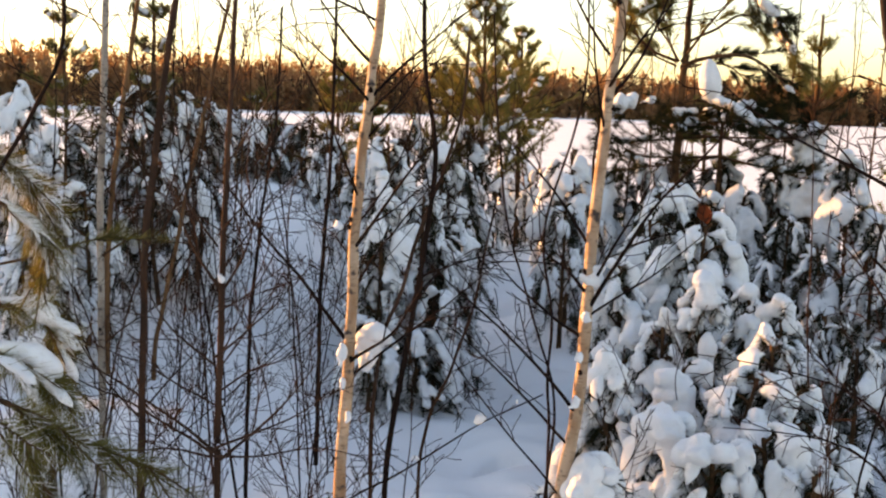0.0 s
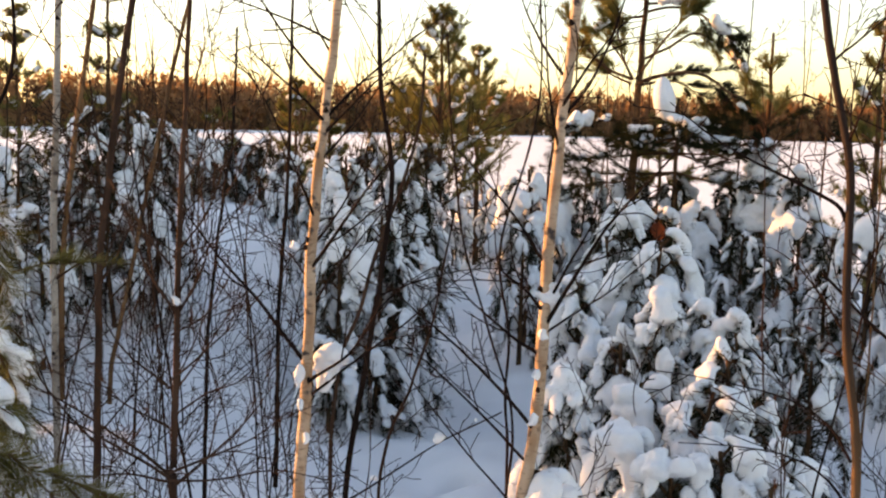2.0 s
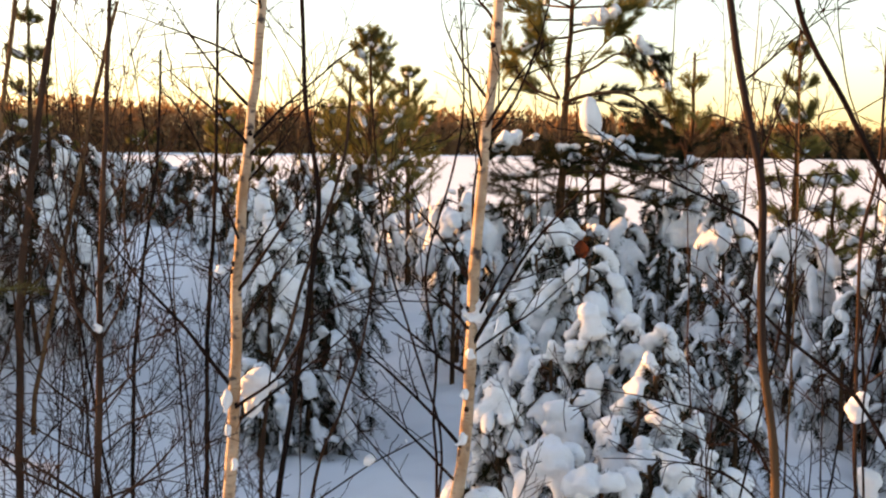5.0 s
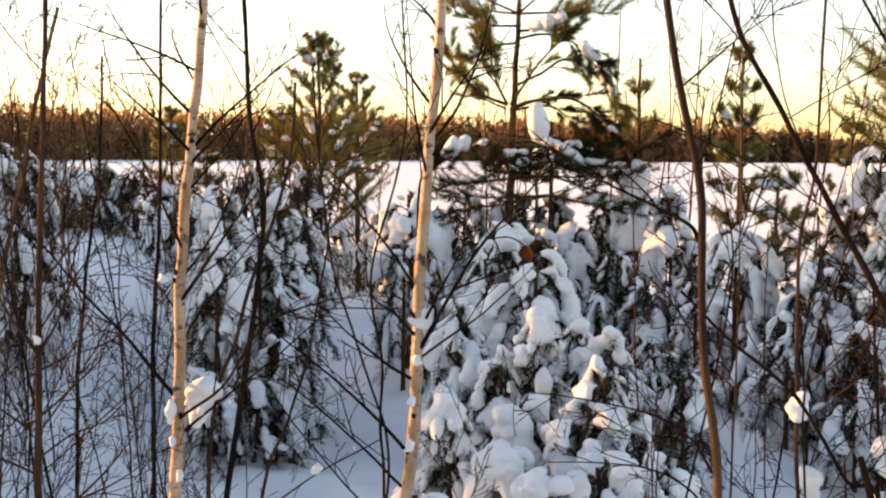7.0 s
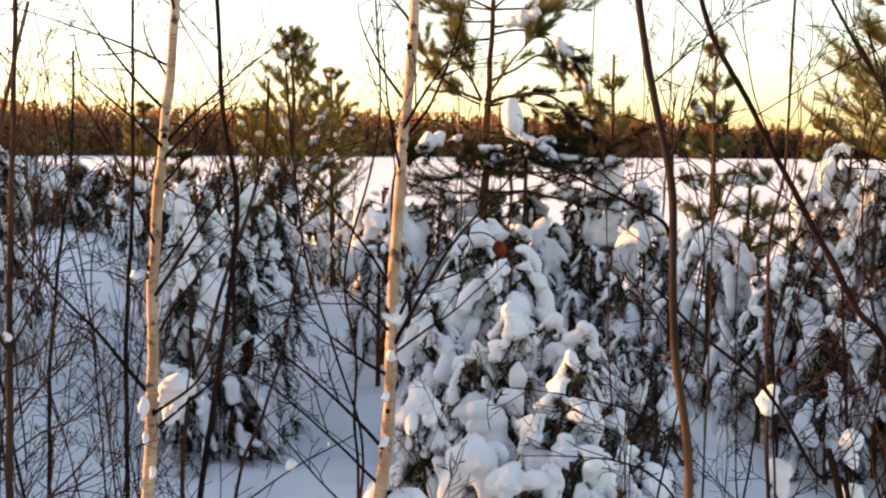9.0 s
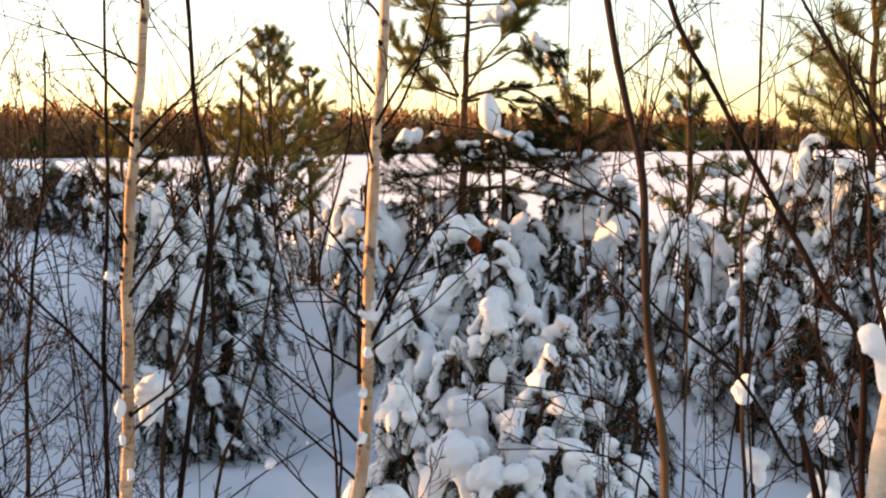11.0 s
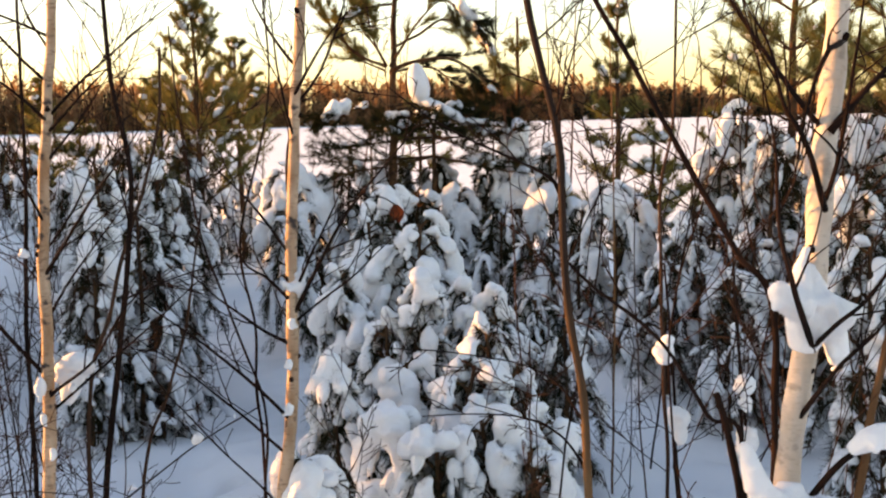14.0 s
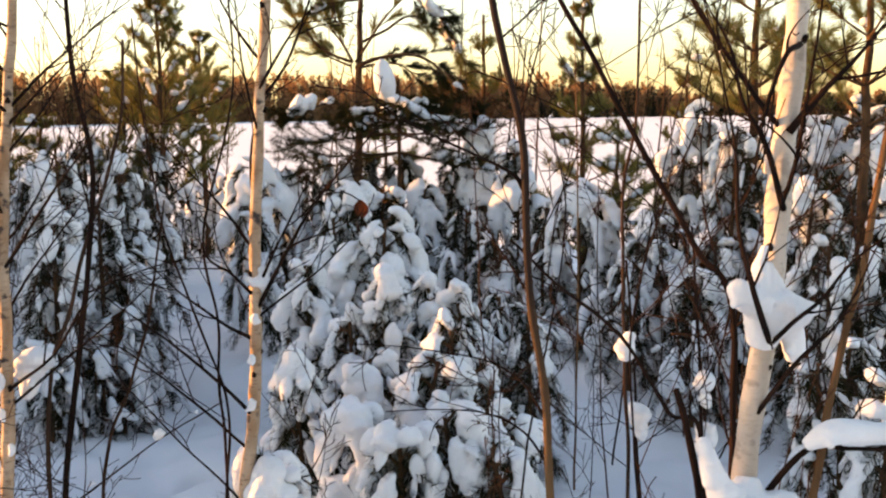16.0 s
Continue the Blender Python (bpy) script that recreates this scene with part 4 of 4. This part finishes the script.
for grp, rows in (("young pines beside the trail", CENTRE), ("young pines at the thicket's back", BACK), ("young pines in the bare saplings", LEFT), ("young pines in the far clump", RIGHT), ("dark pines at the field's edge", EDGE)):
    for i, (x, y, h, r, load, fat, flag) in enumerate(rows):
        laden_pine(x, y, h, r, int(abs(x) * 137 + y * 911 + i * 17) % 9973, KNB if flag == "K" else DRK if flag == "D" else LBL, grp, load, fat, 0.6 if rows is RIGHT else 0.72, DRY_NEEDLE if flag == "B" else NEEDLE_SHADED, 1.3 if flag == "D" else 0.95, flag == "K")
laden_pine(0.385, 2.53, 1.05, 0.15, 77, "tiny pine buried in snow at a birch's foot", "young pines beside the trail", 1.0, 0.8)


# ---- open-grown pines with bare needled limbs ----
def open_pine(x, y, h, low, reach, seed, label, whorl=0.42, snow=0.3, up=0.5, dens=1.0, material=NEEDLE, group="", lean=0.0, frost=False):
    """A young pine with whorls of limbs ending in brushes of needles."""
    rnd = random.Random(seed)
    gz = ground_z(x, y)
    root = thing("pine_tree", (x, y, gz), label, "pine tree", group)
    line = wobble(spline([(x, y, gz - 0.05), (x + lean * 0.4, y, gz + (h - gz) * 0.5), (x + lean, y, h)], 8), rnd, 0.02)
    k = len(line)
    s = Shape()
    s.tube(line, [0.012 + 0.011 * (h - gz) * (1 - i / (k - 1)) for i in range(k)], 8)
    part("trunk", s, PINE_BARK, root)
    wide = 0.0015 + 0.00036 * min(y, 12)
    rime = Shape()
    dens = dens * (2.3 if y > 8 else 1.2)
    z = low
    top_brush = Shape()
    top_brush.needles(line[-5:], int(110 * dens), 0.065, wide, rnd, 0.6)
    part("needles", top_brush, material, root, smooth=False)
    while z < h - 0.12:
        f = (z - gz) / (h - gz)
        n = rnd.randint(4, 6)
        a0 = rnd.uniform(0, 6.28)
        for j in range(n):
            a = a0 + 6.28 * j / n + rnd.uniform(-0.3, 0.3)
            L = reach * (1.15 - 0.9 * max(0, (z - low) / (h - low + 0.01))) * rnd.uniform(0.75, 1.1)
            el = up * (0.2 + 0.9 * f) + rnd.uniform(-0.15, 0.15)
            p, _ = at_length(line, min(1, max(0, (z - gz + 0.05) / (h - gz + 0.05))))
            limb = shoot(p, Vector((math.cos(a) * math.cos(el), math.sin(a) * math.cos(el), math.sin(el))), L, rnd, 0.09, 0.16 if up > 0.3 else 0.05, 8)
            b, nd, sn = Shape(), Shape(), []
            b.tube(limb, [0.004 + 0.008 * L * (1 - i / 8) for i in range(9)], 5)
            nd.needles(limb[3:], int(75 * dens), 0.075, wide, rnd, 0.75)
            for q in range(int(3 + 6 * L)):
                c, t = at_length(limb, rnd.uniform(0.25, 0.95))
                sd = side_dir(t, rnd, rnd.uniform(0.5, 0.9))
                sd.z = sd.z * 0.6 + (0.45 if up > 0 else 0.1)
                sh = shoot(c, sd, L * rnd.uniform(0.22, 0.45), rnd, 0.12, 0.15, 4)
                b.tube(sh, [0.003, 0.003, 0.0025, 0.002, 0.0015], 4)
                nd.needles(sh, int(48 * dens), 0.072, wide, rnd, 0.7, 0.05)
                if frost:
                    rime.needles(sh, 9, 0.06, wide, rnd, 0.6)
                if rnd.random() < snow * 0.5:
                    sn.append(Shape())
                    sn[-1].ball(c + Vector((0, 0, 0.03)), rnd.uniform(0.03, 0.055), rnd, 0.7, 10, 0.35)
            if rnd.random() < snow:
                c, _ = at_length(limb, rnd.uniform(0.5, 0.95))
                e, _ = at_length(limb, rnd.uniform(0.3, 0.6))
                ln = [e.lerp(c, i / 6) + Vector((0, 0, 0.035)) for i in range(7)]
                sn.append(Shape())
                sn[-1].lump(ln, [0.045 * math.sqrt(max(0.04, 1 - abs(i / 3 - 1) ** 3)) * rnd.uniform(0.8, 1.2) for i in range(7)], rnd, 10, 0.3, 0.6)
            bough = part("limb", b, PINE_BARK, root)
            part("needles", nd, material, bough, smooth=False)
            for heap in sn:
                if y < 7:
                    snow_part("snow_clump", heap, bough, 0.008)
                else:
                    part("snow_clump", heap, SNOW, bough)
        z += whorl * rnd.uniform(0.85, 1.15)
    if frost:
        part("frosted_needles", rime, SNOW, root, smooth=False)
    return root


main = open_pine(2.04, 9.2, 3.9, 3.15, 0.8, 61, "dark open pine with a pointed cap of snow", 0.3, 0.35, 0.28, 1.3, lean=0.13)


def pine_limb(root, pts, r, seed, material=NEEDLE, dens=1.0, snow=(), droop=0.0):
    """One limb of known course, with fans of needled shoots pointing outward and clumps of snow."""
    rnd = random.Random(seed)
    line = wobble(spline(pts, 6), rnd, 0.008)
    k = len(line)
    L = sum((line[i + 1] - line[i]).length for i in range(k - 1))
    b, nd = Shape(), Shape()
    b.tube(line, [r * (1 - 0.75 * i / (k - 1)) for i in range(k)], 6)
    nd.needles(line[int(k * 0.82):], int(120 * dens), 0.095, 0.0058, rnd, 0.6)
    for q in range(int(5 + 13 * L)):
        c, t = at_length(line, rnd.uniform(0.2, 1.0))
        sd = (t * 0.6 + side_dir(t, rnd, 0.8) * 0.8 + Vector((0, 0, 0.25 - droop))).normalized()
        sh = shoot(c, sd, rnd.uniform(0.12, 0.34), rnd, 0.14, 0.15 - droop, 6)
        b.tube(sh, [0.0045 - 0.0004 * i for i in range(7)], 4)
        nd.needles(sh, int(rnd.uniform(60, 130) * dens), rnd.uniform(0.07, 0.11), 0.0058, rnd, 0.55, rnd.uniform(0.25, 0.5))
    limb = part("limb", b, PINE_BARK, root)
    part("needles", nd, material, limb, smooth=False)
    for f, size, tall in snow:
        heap = Shape()
        c, t = at_length(line, f)
        for _ in range(6):
            heap.ball(c + t * rnd.gauss(0, 0.8) * size + Vector((0, rnd.gauss(0, 0.3) * size, size * rnd.uniform(0.1, 0.8) * tall)), size * rnd.uniform(0.45, 0.8), rnd, tall, 10, 0.35)
        snow_part("snow_clump", heap, limb, 0.014)


pine_limb(main, [(2.03, 9.2, 2.34), (1.77, 9.1, 2.44), (1.58, 9.0, 2.60), (1.44, 8.95, 2.77), (1.37, 8.9, 2.93)], 0.016, 1, dens=0.9)
pine_limb(main, [(2.04, 9.2, 2.35), (1.94, 9.4, 2.59), (1.87, 9.5, 2.72), (1.84, 9.5, 2.88)], 0.013, 2, dens=0.8)
pine_limb(main, [(2.04, 9.2, 2.34), (1.91, 9.0, 2.51), (1.83, 8.9, 2.72), (1.80, 8.85, 2.93)], 0.013, 3)
pine_limb(main, [(2.07, 9.2, 2.34), (2.18, 9.1, 2.53), (2.30, 9.0, 2.72), (2.44, 8.95, 2.87), (2.54, 8.9, 2.99)], 0.015, 4, dens=0.9)
pine_limb(main, [(2.09, 9.2, 2.50), (2.38, 9.3, 2.64), (2.59, 9.3, 2.76), (2.77, 9.3, 2.71), (2.94, 9.3, 2.59), (3.08, 9.3, 2.42), (3.15, 9.3, 2.32)], 0.015, 5, NEEDLE, 1.0, ((0.75, 0.07, 1.3),), 0.3)
# low drooping limbs take the darker needle colour in place of shade
pine_limb(main, [(2.07, 9.2, 2.30), (2.26, 9.0, 2.37), (2.52, 8.9, 2.39), (2.72, 8.9, 2.30), (2.90, 8.9, 2.15), (3.01, 8.9, 2.01), (3.08, 8.9, 1.93)], 0.019, 6, NEEDLE_SHADED, 1.7, ((0.72, 0.05, 0.7),), 0.3)
pine_limb(main, [(2.07, 9.2, 2.28), (2.29, 9.3, 2.33), (2.52, 9.4, 2.33), (2.69, 9.4, 2.21), (2.80, 9.4, 2.06)], 0.014, 7, NEEDLE_SHADED, 1.2, (), 0.3)
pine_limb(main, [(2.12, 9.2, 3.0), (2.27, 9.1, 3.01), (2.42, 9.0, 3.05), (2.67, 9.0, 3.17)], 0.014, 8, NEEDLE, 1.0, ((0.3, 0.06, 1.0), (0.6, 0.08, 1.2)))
pine_limb(main, [(2.12, 9.2, 2.93), (2.35, 9.2, 2.98), (2.55, 9.2, 2.96), (2.68, 9.1, 2.86), (2.82, 9.1, 2.76), (2.92, 9.1, 2.71)], 0.014, 9, NEEDLE_SHADED, 1.0, ((0.72, 0.08, 0.9),), 0.2)
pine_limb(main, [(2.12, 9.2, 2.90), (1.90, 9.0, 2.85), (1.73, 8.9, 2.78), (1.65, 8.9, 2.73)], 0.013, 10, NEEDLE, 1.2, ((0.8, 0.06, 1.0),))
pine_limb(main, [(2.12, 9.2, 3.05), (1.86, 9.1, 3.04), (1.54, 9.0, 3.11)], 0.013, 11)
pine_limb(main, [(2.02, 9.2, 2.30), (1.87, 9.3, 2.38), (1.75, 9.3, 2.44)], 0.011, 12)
pine_limb(main, [(2.0, 9.2, 1.95), (1.77, 9.0, 1.97), (1.56, 8.95, 1.92), (1.40, 8.9, 1.87)], 0.015, 13, NEEDLE_SHADED, 1.2, ((0.35, 0.05, 1.0), (0.75, 0.075, 1.3)), 0.3)
pine_limb(main, [(2.03, 9.2, 1.92), (2.35, 9.3, 1.97), (2.73, 9.3, 1.94), (3.10, 9.3, 1.89), (3.48, 9.3, 1.96)], 0.015, 14, NEEDLE_SHADED, 1.1, ((0.55, 0.05, 0.6),), 0.25)
cap = Shape()
cap.lump([Vector((2.30, 8.9, 1.98)), Vector((2.285, 8.9, 2.03)), Vector((2.26, 8.9, 2.1)), Vector((2.25, 8.9, 2.18)), Vector((2.24, 8.9, 2.26)), Vector((2.235, 8.9, 2.32)), Vector((2.235, 8.9, 2.35))],
         [0.03, 0.07, 0.098, 0.10, 0.085, 0.055, 0.02], random.Random(3), 18, 0.16, 1.0)
prop = Shape()
prop_line = spline([(2.05, 9.2, 1.98), (2.18, 9.02, 2.0), (2.32, 8.88, 1.97), (2.52, 8.74, 1.86), (2.68, 8.66, 1.72)], 5)
prop.tube(prop_line, [0.016 - 0.011 * i / 20 for i in range(21)], 6)
held = part("limb", prop, PINE_BARK, main)
brush = Shape()
brush.needles(prop_line[4:], 420, 0.08, 0.0055, random.Random(8), 0.85)
part("needles", brush, NEEDLE, held, smooth=False)
ridge = Shape()
ridge.lump([at_length(prop_line, 0.3 + 0.66 * i / 11)[0] + Vector((0, 0, 0.035)) for i in range(12)], [0.05 * math.sqrt(max(0.03, 1 - abs(i / 5.5 - 1) ** 3)) for i in range(12)], random.Random(4), 12, 0.35, 0.6, 1.2)
snow_part("snow_clump", ridge, held, 0.014)
part("snow_cap", cap, SNOW, main, "tall pointed heap of snow on a limb")
open_pine(2.42, 9.05, 2.16, 1.50, 1.1, 79, "dark pine limbs drooping under snow patches", 0.15, 0.5, -0.2, 1.3, NEEDLE_SHADED)
P1 = "green open pine sapling behind snowy bushes"
open_pine(0.42, 12, 3.25, 0.9, 0.85, 62, P1, 0.27, 0.3, 0.9)
open_pine(1.0, 14, 2.9, 1.3, 0.75, 63, P1, 0.27, 0.3, 0.9)
open_pine(0.0, 13, 2.45, 1.1, 0.7, 64, P1, 0.27, 0.35, 0.9)
open_pine(-5.18, 14, 3.3, 0.8, 0.7, 66, "slim pine rising over the thicket", 0.4, 0.3, 0.7)
open_pine(-3.4, 12, 3.5, 0.8, 0.55, 67, "slim pine rising over the thicket", 0.4, 0.25, 0.8)
open_pine(-1.68, 16, 2.6, 0.5, 0.6, 68, P1, 0.27, 0.2, 0.9)
open_pine(4.68, 10, 3.1, 0.7, 0.55, 69, "sunlit young pine beside the open field", 0.34, 0.3, 0.8)
open_pine(4.44, 6.5, 3.5, 1.75, 0.7, 70, "sunlit pine crown rising over snowy bushes", 0.28, 0.1, 0.6, 2.0)
open_pine(3.87, 4.6, 2.9, 1.75, 0.62, 71, "sunlit pine crown rising over snowy bushes", 0.24, 0.12, 0.5, 2.0)
open_pine(3.40, 9.5, 2.8, 1.95, 0.34, 72, "spindly pine with few upswept limbs", 0.45, 0.0, 1.0, 0.35)
open_pine(6.51, 11, 2.4, 0.6, 0.4, 73, "small pine at the field's edge", 0.36, 0.2, 0.8)
open_pine(2.5, 9.9, 1.7, 0.4, 0.75, 74, P1, 0.3, 0.5, 0.3)
open_pine(4.4, 8.6, 1.75, 0.4, 0.6, 75, P1, 0.3, 0.5, 0.4)
open_pine(-0.9, 12.5, 1.9, 0.4, 0.6, 76, P1, 0.34, 0.4, 0.5)
open_pine(-2.3, 12.5, 2.0, 0.4, 0.6, 77, P1, 0.34, 0.4, 0.5)
near = thing("pine_tree", (-1.42, 2.2, ground_z(-1.42, 2.2)), "near pine with frosted drooping needled limbs", "pine tree")
bole = Shape()
bole.tube(spline([(-1.42, 2.2, 0.0), (-1.41, 2.2, 1.2), (-1.43, 2.2, 2.5)], 6), [0.03 - 0.0015 * i for i in range(13)], 8)
part("trunk", bole, PINE_BARK, near)


def near_limb(pts, r, seed, tufts=8, snow=0.0, rime=0.4, droop=0.2, first=0.25, size=0.055):
    """A limb of the near pine: needled shoots, rime and a finger of snow."""
    rnd = random.Random(seed)
    pts = [Vector((-1.42, 2.2, pts[0][2] - 0.04))] + [Vector(p) for p in pts]
    line = wobble(spline(pts, 6), rnd, 0.006)
    k = len(line)
    b, nd, fr, shoots = Shape(), Shape(), Shape(), []
    b.tube(line, [r * (1 - 0.7 * i / (k - 1)) for i in range(k)], 5)
    nd.needles(line[int(k * 0.55):], 130, size, 0.0016, rnd, 0.65)
    for i in range(tufts):
        c, t = at_length(line, rnd.uniform(first, 1.0))
        sd = (t * 0.8 + side_dir(t, rnd, 0.9) * 0.6 + Vector((0, 0, -droop))).normalized()
        sh = shoot(c, sd, rnd.uniform(0.06, 0.15), rnd, 0.12, -droop * 0.5, 6)
        b.tube(sh, [0.0025 - 0.0002 * i for i in range(7)], 4)
        shoots.append(sh)
        nd.needles(sh, 90, size, 0.0016, rnd, 0.6)
        if rnd.random() < rime:
            fr.needles(sh, 45, size * 0.95, 0.0016, rnd, 0.6)
    limb = part("limb", b, PINE_BARK, near)
    part("needles", nd, NEEDLE, limb, smooth=False)
    if fr.v:
        part("frosted_needles", fr, SNOW, limb, smooth=False)
    if snow:
        heap = Shape()
        finger(heap, line, 0.35, 0.9, snow, rnd, Vector((0, -0.2, 0)), 16, 12, 1.1, 0.3)
        for sh in shoots:
            if rnd.random() < 0.55:
                finger(heap, sh, 0.1, 1.0, snow * rnd.uniform(0.3, 0.6), rnd, Vector(), 8, 10, 1.2, 0.3)
        tagged(snow_part("snow_clump", heap, limb, 0.004), kind="stuff")


near_limb([(-0.983, 2.079, 1.549), (-0.905, 2.115, 1.555), (-0.822, 2.148, 1.578), (-0.702, 2.190, 1.610)], 0.005, 1, 3, 0, 0.2, 0.0, 0.85, 0.04)
near_limb([(-0.950, 1.984, 1.808), (-0.897, 2.009, 1.786), (-0.855, 2.027, 1.753), (-0.828, 2.038, 1.702)], 0.007, 2, 14, 0.006, 0.7)
near_limb([(-0.954, 1.982, 1.704), (-0.890, 2.012, 1.695), (-0.839, 2.034, 1.657), (-0.806, 2.047, 1.605), (-0.816, 2.043, 1.529)], 0.007, 3, 14, 0.009, 0.5)
near_limb([(-0.986, 2.078, 1.460), (-0.902, 2.116, 1.451), (-0.847, 2.139, 1.420), (-0.832, 2.144, 1.376)], 0.008, 4, 12, 0.021, 0.4)
near_limb([(-0.946, 1.986, 1.387), (-0.871, 2.020, 1.377), (-0.817, 2.043, 1.341), (-0.773, 2.060, 1.283)], 0.009, 5, 24, 0.027, 0.1, 0.5)
near_limb([(-0.803, 1.722, 1.390), (-0.721, 1.758, 1.330), (-0.633, 1.791, 1.274), (-0.511, 1.830, 1.210)], 0.007, 6, 26, 0, 0.25, 0.35, 0.3, 0.06)
near_limb([(-0.799, 1.669, 1.376), (-0.720, 1.704, 1.297), (-0.684, 1.719, 1.200)], 0.006, 7, 12, 0, 0.3, 0.3, 0.35, 0.06)

# a withered leaf held on a twig of the birch, and snowballs on low twigs
leaf = Shape()
for i in range(5):
    w = (0.005, 0.015, 0.019, 0.013, 0.001)[i]
    c = Vector((0.606 + 0.002 * i, 2.37 + 0.004 * math.sin(i), 1.685 - 0.011 * i))
    leaf.v += [c + Vector((-w, 0.006, 0)), c + Vector((w, 0.005, 0.001)), c + Vector((0, -0.003, 0))]
for i in range(4):
    b = i * 3
    leaf.f += [(b, b + 2, b + 5, b + 3), (b + 2, b + 1, b + 4, b + 5)]
part("dry_leaf", leaf, DRY_LEAF, mid, "curled red-brown withered leaf")
stalk = Shape()
stalk.tube(spline([(0.52, 2.4, 1.70), (0.57, 2.38, 1.705), (0.607, 2.37, 1.684)], 4), [0.0018] * 9, 4)
part("branch", stalk, TWIG, mid)
snow_on(arch[0], [((0.116, 2.795, 1.024), 0.021, 1.0), ((-0.063, 2.795, 0.908), 0.013, 1.0), ((0.22, 2.8, 1.075), 0.009, 1.0), ((-0.16, 2.8, 0.845), 0.011, 0.8)], arch[2])

# ---- unseen pines, added left and behind to keep sun and skylight off the thicket ----
def shade_pine():
    rnd = random.Random(501)
    root = thing("snowy_pine", (-9, 3, 0), "unseen dense snowy pine added to shade the thicket", "pine tree", "pines of the neighbouring wood")
    t, c, w = Shape(), Shape(), Shape()
    t.tube([Vector((-9, 3, -0.3)), Vector((-9, 3, 2)), Vector((-9, 3, 4.2))], [0.07, 0.05, 0.01], 8)
    for i in range(420):
        f = rnd.random() ** 1.3
        a = rnd.uniform(0, 6.28)
        q = Vector((-9, 3, 0.3 + 3.8 * f))
        d = Vector((math.cos(a), math.sin(a), -0.35))
        ln = shoot(q, d, (1 - f) * 1.3 + 0.15, rnd, 0.2, 0, 5)
        c.needles(ln, 26, 0.13, 0.035, rnd, 0.8, 0.15)
        if i % 4 == 0:
            w.lump([ln[4] + Vector((0, 0, 0.11 * b - 0.03)) for b in (0, 0.4, 1, 1.4)], [0.04, 0.13, 0.13, 0.04], rnd, 7, 0.3, 0.9)
    part("trunk", t, PINE_BARK, root)
    part("crown", c, NEEDLE, root, smooth=False)
    tagged(part("snow", w, SNOW, root), kind="stuff")
    return root


shade = shade_pine()
rnd = random.Random(9)
for i in range(8, 27):
    f = i / 25
    x, y = -6.0 - 6.5 * f + rnd.uniform(-1.0, 1.0), -5 + 24 * f + rnd.uniform(-0.6, 0.6)
    sc = rnd.uniform(0.66, 0.76) if y < 8.5 else rnd.uniform(0.80, 0.86) if 9.9 < y < 12.5 else rnd.uniform(0.94, 1.05)
    c = copy_thing(shade, pose(x, y, ground_z(x, y), 0, 0, rnd.uniform(0, 360)))
    c.scale = (sc, sc, sc)
for x, y in ((-8.2, 5.9),):
    c = copy_thing(shade, pose(x, y, ground_z(x, y), 0, 0, rnd.uniform(0, 360)))
    c.scale = (0.72, 0.72, 0.72)
# row behind the camera, added only to block skylight
for i in range(8):
    x, y = -9 + 3.0 * i + rnd.uniform(-0.9, 0.9), -8.5 - 4 * rnd.random()
    c = copy_thing(shade, pose(x, y, ground_z(x, y), 0, 0, rnd.uniform(0, 360)))
    sc = rnd.uniform(0.7, 1.0)
    c.scale = (sc, sc, sc)
